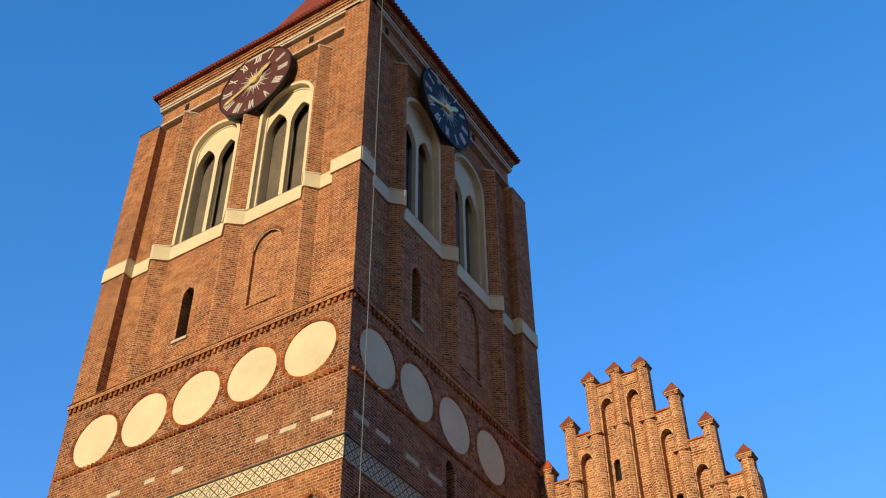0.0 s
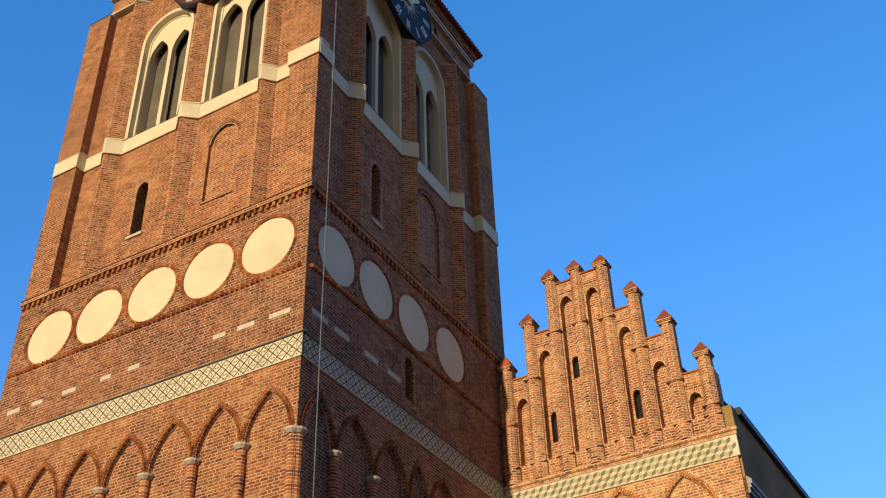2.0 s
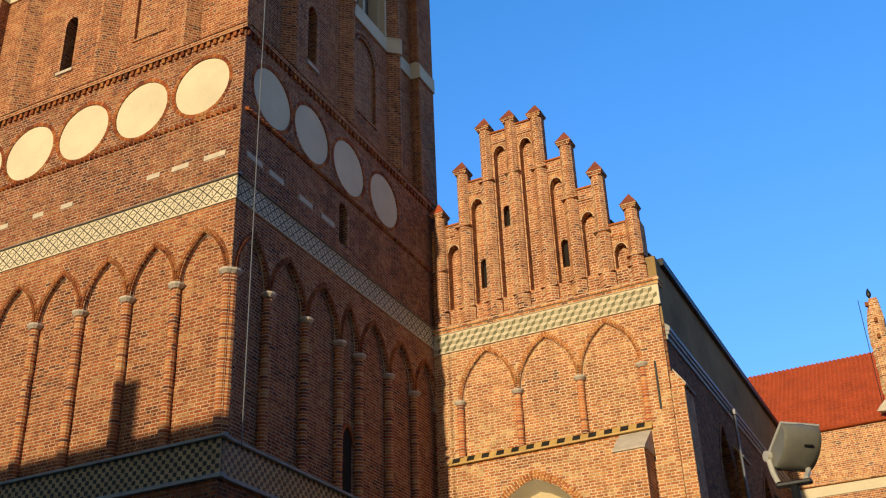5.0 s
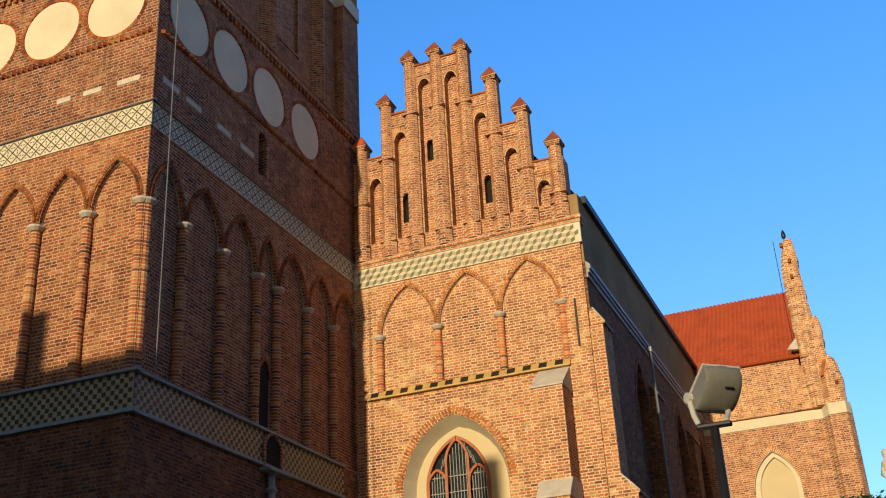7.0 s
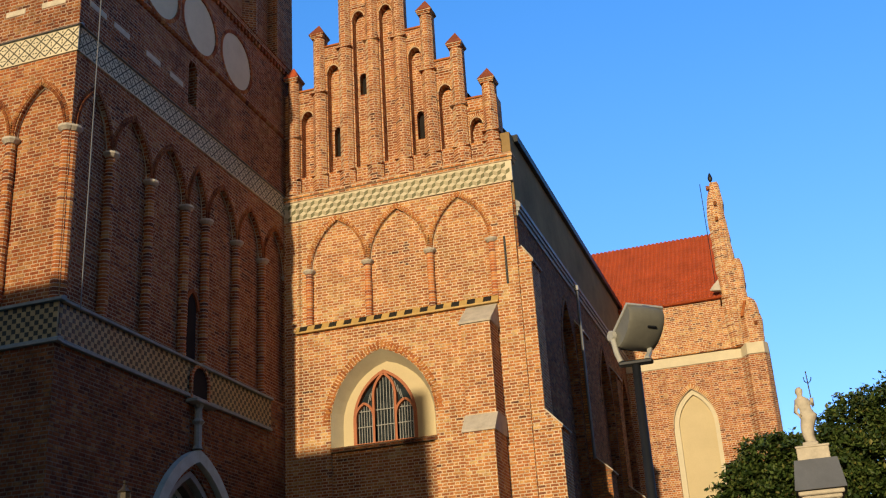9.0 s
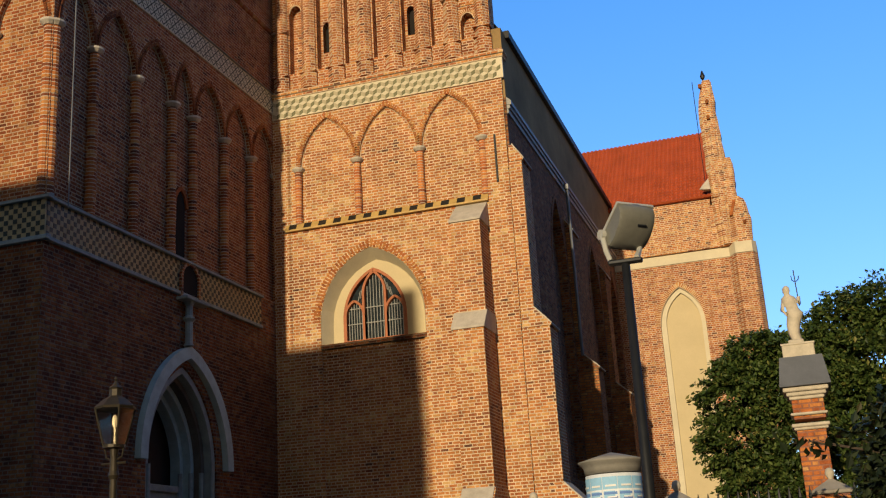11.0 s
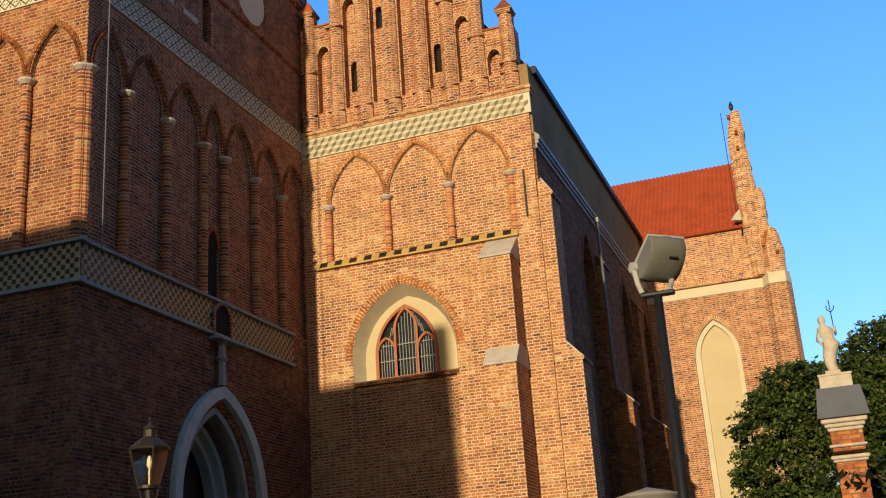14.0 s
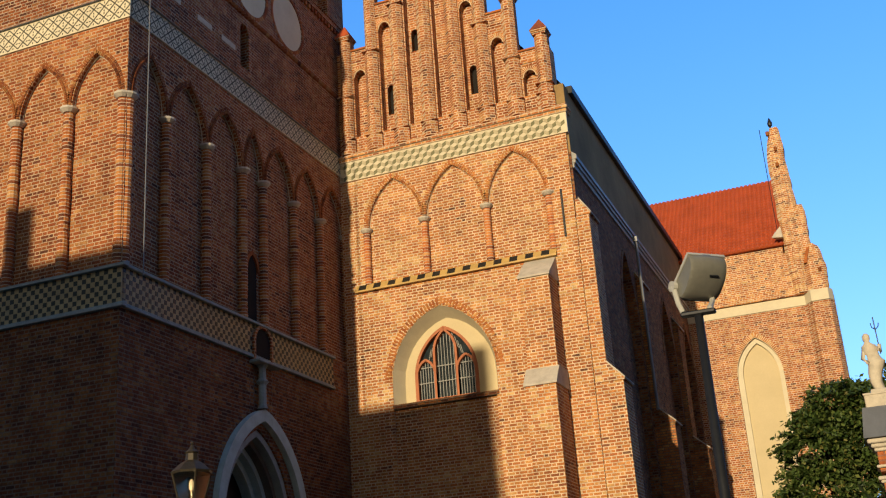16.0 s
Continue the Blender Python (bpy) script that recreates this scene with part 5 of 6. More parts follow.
hexa(bm, [(-3.3, YT - 0.75, 20.3), (-2.75, YT - 0.7, 20.25), (-2.75, YT - 0.3, 20.25), (-3.1, YT - 0.3, 20.3), (-3.15, YT - 0.7, 20.52), (-2.8, YT - 0.7, 20.85), (-2.8, YT - 0.3, 20.85), (-3.0, YT - 0.3, 20.6)])
part("gargoyle_spout", bm, STONE, tr, "small pale roof spout")
bm = bmesh.new()
tube(bm, [(-3.0, YT - 0.1, z) for z in (20.4, 23, 26.6)], 0.02, 5)
tagged(part("lightning_rod", bm, IRON), "thin dark lightning rod beside the pinnacle", "rod")

# ---- houses that close the square behind the camera, and sky-blocking ones beside it ----


def town_house(x0, x1, y0, y1, eave, ridge, along, label, chimneys=()):
    """A plain plastered house with windows towards the square and a tiled roof."""
    ob = thing("town_house", label, "house", ((x0 + x1) / 2, (y0 + y1) / 2, 0))
    bm = bmesh.new()
    box(bm, x0, x1, y0, y1, 0, eave)
    part("wall", bm, HOUSE_PLASTER, ob)
    bm = bmesh.new()
    if along == "x":
        m = (y0 + y1) / 2
        v = [bm.verts.new(p) for p in ((x0, y0 - 0.3, eave), (x1, y0 - 0.3, eave), (x1, y1 + 0.3, eave), (x0, y1 + 0.3, eave), (x0, m, ridge), (x1, m, ridge))]
    else:
        m = (x0 + x1) / 2
        v = [bm.verts.new(p) for p in ((x1 + 0.3, y0, eave), (x1 + 0.3, y1, eave), (x0 - 0.3, y1, eave), (x0 - 0.3, y0, eave), (m, y0, ridge), (m, y1, ridge))]
    for f in ((0, 1, 5, 4), (2, 3, 4, 5), (0, 4, 3), (1, 2, 5), (3, 2, 1, 0)):
        bm.faces.new([v[k] for k in f])
    roof = part("roof", bm, TILE_RED, ob, "red tiled roof")
    for cx, cy, w, top in chimneys:
        bm = bmesh.new()
        box(bm, cx - w / 2, cx + w / 2, cy - 0.4, cy + 0.4, eave - 0.5, top, 0.03)
        part("chimney", bm, BRICK, roof, "brick chimney")
    wall = ("F", y1) if along == "x" else ("S", x0)
    lo, hi = (x0, x1) if along == "x" else (y0, y1)
    n = max(2, int((hi - lo) / 2.6))
    for z in np.arange(1.2, eave - 2.0, 3.3):
        for i in range(n):
            u = lo + (i + 0.5) * (hi - lo) / n
            bm = bmesh.new()
            if along == "x":
                box(bm, u - 0.55, u + 0.55, y1 - 0.02, y1 + 0.05, z, z + 1.8, 0.02)
            else:
                box(bm, x0 - 0.05, x0 + 0.02, u - 0.55, u + 0.55, z, z + 1.8, 0.02)
            part("window", bm, GLASS, ob, "dark glazed window")
    return ob


# the shadow on the west front is that of this row
town_house(-30.5, -13.05, -14, -5, 15.4, 17.85, "x", "tall plastered town house with a tiled roof behind the square", ((-21.4, -8.5, 0.75, 19.35), (-13.57, -9.5, 0.7, 19.65)))
town_house(-52, -30.5, -14, -5, 15.4, 17.9, "x", "tall plastered town house beside its neighbour with a tiled roof")
town_house(-13.0, 16, -62, -52, 9, 12.5, "x", "low plastered town house across the square")
town_house(16, 40, -62, -52, 9, 12.5, "x", "low plastered house at the end of the square")
# added out of view on the right to keep low sky off the south walls
town_house(13, 24, -50, -8, 17, 22, "y", "unseen long plastered house added to block sky light along the square")
town_house(12.5, 24, -6, 40, 18, 23, "y", "unseen long plastered house added to block sky light beside the church yard")
town_house(13, 24, 42, 95, 17, 22, "y", "unseen plastered house added to block sky light beyond the church yard")

# ---- fence ----
FY = 16.0
PX = [-18.04 + 2.033 * i for i in range(13)]
post = thing("fence_post", "red brick fence pillar with a concrete cap and ball", "fence post", (0, 0, 0), "fence pillars")
bm = bmesh.new()
box(bm, -0.215, 0.215, -0.215, 0.215, 0, 2.42, 0.008)
part("shaft", bm, BRICK_POST, post)
bm = bmesh.new()
box(bm, -0.265, 0.265, -0.265, 0.265, 2.42, 2.47, 0.01)
pyramid(bm, -0.26, 0.26, -0.26, 0.26, 2.47, 2.64)
part("cap", bm, CONCRETE, post, "weathered concrete pyramid cap")
bm = bmesh.new()
lathe(bm, [(0.035, 2.58), (0.03, 2.63), (0.05, 2.655), (0.062, 2.685), (0.062, 2.715), (0.045, 2.755), (0.02, 2.77)], 14)
part("ball", bm, STATUE_STONE, post, "pale stone ball", smooth=True)
post.location = (PX[0], FY, 0)
for x in PX[1:]:
    copy_thing(post, pose(x, FY, 0))

panel = thing("iron_railing", "black iron railing with spear-headed bars between brick pillars", "railing", (0, 0, 0), "iron railings")
span = 2.033 - 0.43
for z in (0.35, 2.08, 2.26):
    bm = bmesh.new()
    box(bm, -span / 2, span / 2, -0.02, 0.02, z, z + 0.035)
    part("rail", bm, IRON, panel)
nb = 12
for i in range(nb):
    x = -span / 2 + (i + 0.5) * span / nb
    bm = bmesh.new()
    tube(bm, [(x, 0, 0.2), (x, 0, 2.40)], 0.011, 6)
    lathe(bm, [(0.011, 2.38), (0.028, 2.42), (0.02, 2.47), (0.003, 2.56)], 6, (x, 0, 0))
    part("bar", bm, IRON, panel)
bm = bmesh.new()
box(bm, -span / 2, span / 2, -0.15, 0.15, 0, 0.3, 0.01)
part("kerb_wall", bm, BRICK_POST, panel)
panel.location = (PX[0] + 1.0165, FY, 0)
for x in PX[1:-1]:
    copy_thing(panel, pose(x + 1.0165, FY, 0))

# ---- advertising column ----
PAPER = plain_material("poster_paper", (0.74, 0.80, 0.86), 0.7, 0.15, 6.0)
INKS = [plain_material("poster_" + n, c, 0.7, 0.15, 8.0) for n, c in (("sky", (0.30, 0.56, 0.80)), ("blue", (0.14, 0.27, 0.60)), ("pink", (0.62, 0.36, 0.42)), ("green", (0.46, 0.60, 0.36)), ("yellow", (0.70, 0.60, 0.30)), ("white", (0.8, 0.8, 0.78)))]
KX, KY, KR = -4.05, 24.6, 0.60
column = thing("advertising_column", "round advertising column with pale blue posters and grey cap", "advertising column", (KX, KY, 0))
bm = bmesh.new()
lathe(bm, [(KR + 0.05, 0), (KR + 0.05, 0.4), (KR, 0.42), (KR, 3.62)], 40, (KX, KY, 0))
part("drum", bm, PAPER, column, smooth=True)
bm = bmesh.new()
lathe(bm, [(KR + 0.01, 3.66), (KR + 0.02, 3.76), (KR + 0.06, 3.84), (KR + 0.13, 3.89), (KR + 0.14, 3.92), (0.35, 4.03), (0.06, 4.10), (0.02, 4.11)], 40, (KX, KY, 0))
part("cap", bm, plain_material("column_cap_grey", (0.26, 0.25, 0.22), 0.6, 0.25, 3.0), column, "weathered grey metal cap", smooth=True)


def curved(bm, a0, a1, z0, z1, r):
    n = max(2, int(abs(a1 - a0) / 0.12))
    rows = [[bm.verts.new((KX + q * math.sin(a), KY - q * math.cos(a), z)) for a in np.linspace(a0, a1, n + 1)] for q, z in ((r, z0), (r, z1), (KR - 0.01, z1), (KR - 0.01, z0))]
    for i in range(4):
        for k in range(n):
            bm.faces.new((rows[i][k], rows[i][k + 1], rows[(i + 1) % 4][k + 1], rows[(i + 1) % 4][k]))


rng = random.Random(11)
for row, (z0, z1) in enumerate(((2.62, 3.55), (1.62, 2.56), (0.6, 1.55))):
    for k in range(7):
        a0 = -1.9 + k * 0.55
        bm = bmesh.new()
        curved(bm, a0, a0 + 0.53, z0, z1, KR + 0.006)
        sheet = part("poster", bm, PAPER, column, "pale poster with blue and coloured bars")
        for j, (f0, f1, ink, i0, i1) in enumerate(((0.72, 1.0, 0, 0.0, 1.0), (0.50, 0.68, 0, 0.05, 0.8), (0.60, 0.66, 1, 0.05, 0.95), (0.40, 0.56, 1, 0.3, 0.95), (0.27, 0.38, 3, 0.42, 1.0), (0.2, 0.27, 2, 0.1, 0.9), (0.05, 0.18, 4, 0.15, 0.7), (0.78, 0.82, 5, 0.2, 0.9), (0.53, 0.56, 5, 0.3, 0.9))):
            bm = bmesh.new()
            curved(bm, a0 + 0.53 * i0, a0 + 0.53 * i1, z0 + (z1 - z0) * f0, z0 + (z1 - z0) * f1, KR + 0.009 + 0.0025 * j)
            part("printed_bar", bm, INKS[ink], sheet)

# ---- gas lantern ----
BRONZE = plain_material("old_brass", (0.045, 0.036, 0.022), 0.5, 0.4, 5.0, 0.2, 0.3)
LX, LY = -8.69, 12.86
lantern = thing("street_lantern", "old brass gas street lantern on a fluted post", "street lamp", (LX, LY, 0))
bm = bmesh.new()
lathe(bm, [(0.16, 0), (0.16, 0.5), (0.09, 0.62), (0.075, 1.2), (0.055, 1.3), (0.05, 3.15), (0.075, 3.2), (0.06, 3.26), (0.05, 3.45)], 14, (LX, LY, 0))
part("post", bm, BRONZE, lantern)
bm = bmesh.new()
tube(bm, [(LX - 0.19, LY, 3.36), (LX + 0.19, LY, 3.36)], 0.016, 6)
part("ladder_bar", bm, BRONZE, lantern)
for s in (-1, 1):
    bm = bmesh.new()
    tube(bm, [(LX + s * 0.03, LY, 3.40), (LX + s * 0.12, LY, 3.44), (LX + s * 0.14, LY, 3.54), (LX + s * 0.10, LY, 3.6)], 0.012, 6)
    part("bracket", bm, BRONZE, lantern)
bm = bmesh.new()
zb, zt, wb, wt = 3.58, 4.08, 0.10, 0.185
lathe(bm, [(0.05, 3.45), (0.06, 3.55), (0.15, 3.56), (0.15, 3.6)], 12, (LX, LY, 0))
part("base_ring", bm, BRONZE, lantern)
for i, (a, b) in enumerate(((-1, -1), (1, -1), (1, 1), (-1, 1))):
    bm = bmesh.new()
    tube(bm, [(LX + a * wb, LY + b * wb, zb), (LX + a * wt, LY + b * wt, zt)], 0.014, 6)
    part("corner_bar", bm, BRONZE, lantern)
LAMP_GLASS = Nodes("lantern_glass")
LAMP_GLASS.bsdf.inputs["Transmission Weight"].default_value = 1.0
LAMP_GLASS = LAMP_GLASS.finish((0.80, 0.77, 0.66), 0.06)
for i in range(4):
    (a, b), (c, d) = ((-1, -1), (1, -1), (1, 1), (-1, 1))[i], ((1, -1), (1, 1), (-1, 1), (-1, -1))[i]
    bm = bmesh.new()
    k = 0.96
    hexa(bm, [(LX + a * wb, LY + b * wb, zb), (LX + c * wb, LY + d * wb, zb), (LX + c * wb * k, LY + d * wb * k, zb), (LX + a * wb * k, LY + b * wb * k, zb), (LX + a * wt, LY + b * wt, zt), (LX + c * wt, LY + d * wt, zt), (LX + c * wt * k, LY + d * wt * k, zt), (LX + a * wt * k, LY + b * wt * k, zt)])
    pane = part("pane", bm, LAMP_GLASS, lantern, "clear lantern glass")
    pane.visible_shadow = False
bm = bmesh.new()
tube(bm, [(LX, LY, 3.6), (LX, LY, 3.86)], 0.012, 6)
lathe(bm, [(0.02, 3.84), (0.035, 3.87), (0.035, 3.96), (0.015, 4.0)], 8, (LX, LY, 0))
part("burner", bm, STATUE_STONE, lantern, "pale gas mantle")
bm = bmesh.new()
lathe(bm, [(0.27, 4.07), (0.28, 4.10), (0.17, 4.2), (0.09, 4.25), (0.085, 4.34), (0.10, 4.36), (0.05, 4.4), (0.015, 4.46), (0.03, 4.48), (0.01, 4.52)], 8, (LX, LY, 0))
part("hood", bm, BRONZE, lantern, "ribbed brass lantern hood")

# ---- floodlight on its pole ----
QX, QY = -1.875, 13.9
pole = thing("floodlight_pole", "dark slender pole carrying a grey floodlight", "lamp post", (QX, QY, 0))
bm = bmesh.new()
tube(bm, [(QX, QY, 0), (QX, QY, 1.2), (QX + 0.02, QY, 5.38)], 0.06, 12, (0.085, 0.075, 0.055))
part("mast", bm, IRON, pole, smooth=True)
bm = bmesh.new()
box(bm, QX - 0.2, QX + 0.24, QY - 0.06, QY + 0.06, 5.38, 5.44, 0.015)
part("crossbar", bm, IRON, pole)
flood = thing("floodlight", "large grey-green wedge-shaped floodlight tilted up towards the tower", "floodlight", (QX + 0.02, QY, 5.44))
# wedge-shaped shell: its width runs along w, the front looks along n, up and towards the tower
FE, FA = radians(54), radians(43)
f_w = Vector((math.cos(FA), math.sin(FA), 0))
f_n = Vector((-math.sin(FA) * math.cos(FE), math.cos(FA) * math.cos(FE), math.sin(FE)))
f_h = f_w.cross(f_n)
f_h = f_h if f_h.z > 0 else -f_h
f_top = Vector((QX + 0.03, QY - 0.2, 6.14))


def lamp_point(w, n, h):
    return f_top + f_w * w + f_n * n + f_h * h


FLOOD_LIGHT = plain_material("floodlight_rim_pale", (0.42, 0.42, 0.38), 0.5, 0.15, 4.0)
bm = bmesh.new()
prev = None
for w, k, sag in ((0.0, 0.90, 0.0), (0.025, 0.96, 0.0), (0.10, 1.0, 0.008), (0.27, 1.0, 0.015), (0.44, 1.0, 0.008), (0.515, 0.96, 0.0), (0.54, 0.90, 0.0)):
    o = [(0.0, 0.0), (0.0, -0.54), (-0.225, -0.545), (-0.245, -0.52), (-0.262, -0.42), (-0.258, -0.32), (-0.235, -0.21), (-0.19, -0.11), (-0.13, -0.04), (-0.06, -0.005)]
    ring = [bm.verts.new(lamp_point(w, n * k - sag * (n < -0.1), -0.27 + (h + 0.27) * (0.5 + 0.5 * k) + sag * (h > -0.1))) for n, h in o]
    if prev:
        for i in range(len(o)):
            bm.faces.new((prev[i], prev[(i + 1) % len(o)], ring[(i + 1) % len(o)], ring[i]))
    else:
        bm.faces.new(list(reversed(ring)))
    prev = ring
bm.faces.new(prev)
housing = part("housing", bm, LAMP_GREY, flood, "grey-green moulded housing")
for f in housing.data.polygons:
    f.use_smooth = f.area > 0.004 and abs(f.normal.dot(f_w)) < 0.5


def lamp_box(bm, w0, w1, n0, n1, h0, h1):
    hexa(bm, [lamp_point(w, n, h0) for w, n in ((w0, n0), (w1, n0), (w1, n1), (w0, n1))] + [lamp_point(w, n, h1) for w, n in ((w0, n0), (w1, n0), (w1, n1), (w0, n1))])


bm = bmesh.new()
for w0, w1, h0, h1 in ((-0.012, 0.02, -0.55, 0.012), (0.52, 0.552, -0.55, 0.012), (0.02, 0.52, -0.55, -0.52), (0.02, 0.52, -0.018, 0.012)):
    lamp_box(bm, w0, w1, -0.012, 0.028, h0, h1)
part("front_rim", bm, FLOOD_LIGHT, flood, "pale grey front rim")
bm = bmesh.new()
lamp_box(bm, 0.02, 0.52, 0.002, 0.016, -0.52, -0.018)
part("front_glass", bm, GLASS, flood, "dark front glass")
bm = bmesh.new()
lamp_box(bm, 0.03, 0.51, -0.235, -0.02, -0.556, -0.546)
part("underside", bm, IRON, flood, "dark underside plate")
bm = bmesh.new()
lamp_box(bm, 0.27, 0.40, -0.245, -0.20, -0.165, -0.145)
part("label_plate", bm, IRON, flood, "small dark handle slot")
for w in (-0.035, 0.575):
    bm = bmesh.new()
    a = lamp_point(w, -0.03, -0.49)
    foot = Vector((QX + (0.17 if w > 0 else -0.17), QY, 5.45))
    tube(bm, [a, a.lerp(foot, 0.5) + Vector((0, -0.02, -0.06)), foot], 0.036, 8)
    part("bracket_arm", bm, FLOOD_LIGHT, flood, "pale grey bracket arm")
    bm = bmesh.new()
    tube(bm, [a - f_w * 0.03, a + f_w * 0.03], 0.07, 12)
    part("pivot", bm, FLOOD_LIGHT, flood, "round pivot boss")

# ---- gate pillar with a statue ----
GX, GY = 0.16, 26.0
pillar = thing("gate_pillar", "tall brick gate pillar with stone bands and a metal-roofed cap", "gate pillar", (GX, GY, 0))
PXC = GX + 0.02
bm = bmesh.new()
box(bm, PXC - 0.31, PXC + 0.31, GY, GY + 0.7, 0, 4.35, 0.01)
box(bm, PXC - 0.33, PXC + 0.35, GY + 0.02, GY + 0.7, 4.6, 5.05, 0.01)
part("shaft", bm, BRICK_POST, pillar)
for z0, z1, g in ((4.36, 4.42, 0.03), (4.42, 4.50, 0.07), (4.68, 4.74, 0.06), (5.03, 5.11, 0.04), (5.11, 5.2, 0.09), (5.2, 5.30, 0.15)):
    bm = bmesh.new()
    box(bm, PXC - 0.33 - g, PXC + 0.34 + g, GY - g, GY + 0.7 + g, z0, z1, 0.02)
    part("stone_band", bm, STATUE_STONE, pillar, "moulded pale stone band")
bm = bmesh.new()
hexa(bm, [(PXC - 0.54, GY - 0.24, 5.31), (PXC + 0.56, GY - 0.24, 5.31), (PXC + 0.56, GY + 1.0, 5.31), (PXC - 0.54, GY + 1.0, 5.31), (PXC - 0.46, GY + 0.12, 6.02), (PXC + 0.47, GY + 0.12, 6.02), (PXC + 0.47, GY + 0.75, 6.02), (PXC - 0.46, GY + 0.75, 6.02)])
part("metal_roof", bm, ZINC, pillar, "sloping grey sheet-metal roof")
bm = bmesh.new()
box(bm, PXC - 0.37, PXC + 0.33, GY + 0.12, GY + 0.72, 6.0, 6.3, 0.015)
box(bm, PXC - 0.39, PXC + 0.35, GY + 0.10, GY + 0.74, 6.28, 6.33, 0.01)
part("pedestal", bm, STATUE_STONE, pillar, "pale stone pedestal")
# the statue: one plain standing form
SX, SY = GX - 0.02, GY + 0.4
bm = bmesh.new()
box(bm, SX - 0.17, SX + 0.17, SY - 0.15, SY + 0.15, 6.33, 6.43, 0.02)
prev = None
for z, cx, rx, ry in ((6.43, 0.03, 0.10, 0.10), (6.6, -0.02, 0.11, 0.11), (6.8, -0.01, 0.13, 0.12), (6.98, 0.05, 0.15, 0.13), (7.06, 0.05, 0.17, 0.14), (7.12, 0.04, 0.13, 0.11), (7.2, 0.02, 0.115, 0.1), (7.33, -0.02, 0.14, 0.11), (7.43, -0.03, 0.135, 0.1), (7.49, -0.045, 0.065, 0.06), (7.53, -0.05, 0.05, 0.05), (7.58, -0.05, 0.07, 0.075), (7.66, -0.05, 0.07, 0.08), (7.72, -0.05, 0.03, 0.03)):
    ring = [bm.verts.new((SX + cx + 1.15 * rx * math.cos(t) * (1 + 0.10 * math.sin(5 * t + 3 * z)), SY + ry * math.sin(t), z)) for t in np.linspace(0, 2 * math.pi, 15)[:-1]]
    if prev:
        for k in range(14):
            bm.faces.new((prev[k], prev[(k + 1) % 14], ring[(k + 1) % 14], ring[k]))
    prev = ring
bm.faces.new(prev)
tube(bm, [(SX + 0.09, SY, 7.4), (SX + 0.2, SY - 0.06, 7.27), (SX + 0.19, SY - 0.1, 7.42)], 0.045, 8)
tube(bm, [(SX - 0.14, SY, 7.4), (SX - 0.2, SY - 0.02, 7.15), (SX - 0.1, SY - 0.1, 7.02)], 0.045, 8)
tagged(part("statue", bm, STATUE_STONE, smooth=True), "pale sandstone statue standing on the gate pillar", "statue")
bm = bmesh.new()
tube(bm, [(SX + 0.19, SY - 0.1, 7.2), (SX + 0.17, SY - 0.1, 8.05)], 0.012, 6)
tube(bm, [(SX + 0.10, SY - 0.1, 7.92), (SX + 0.11, SY - 0.1, 7.82), (SX + 0.18, SY - 0.1, 7.76), (SX + 0.25, SY - 0.1, 7.82), (SX + 0.27, SY - 0.1, 7.9)], 0.012, 6)
tagged(part("trident", bm, IRON), "black iron three-pronged spear held by the statue", "spear")

# ---- trees ----


def leaf_material(name, lo, mid, hi):
    m = Nodes(name)
    g = m.tree.nodes.new("ShaderNodeNewGeometry")
    col = m.ramp(g.outputs["Random Per Island"], [(0.0, lo), (0.55, mid), (0.93, hi), (1.0, (hi[0] * 1.6, hi[1] * 1.0, hi[2]))])
    m.bsdf.inputs["Subsurface Weight"].default_value = 0.0
    return m.finish(col, 0.55)


LEAF = leaf_material("leaf_green", (0.014, 0.030, 0.006), (0.042, 0.072, 0.014), (0.095, 0.125, 0.028))
# near-black greens stand in for the foreground shrub's backlit shade
LEAF_SHADED = leaf_material("leaf_shaded", (0.008, 0.014, 0.006), (0.014, 0.024, 0.010), (0.03, 0.04, 0.016))


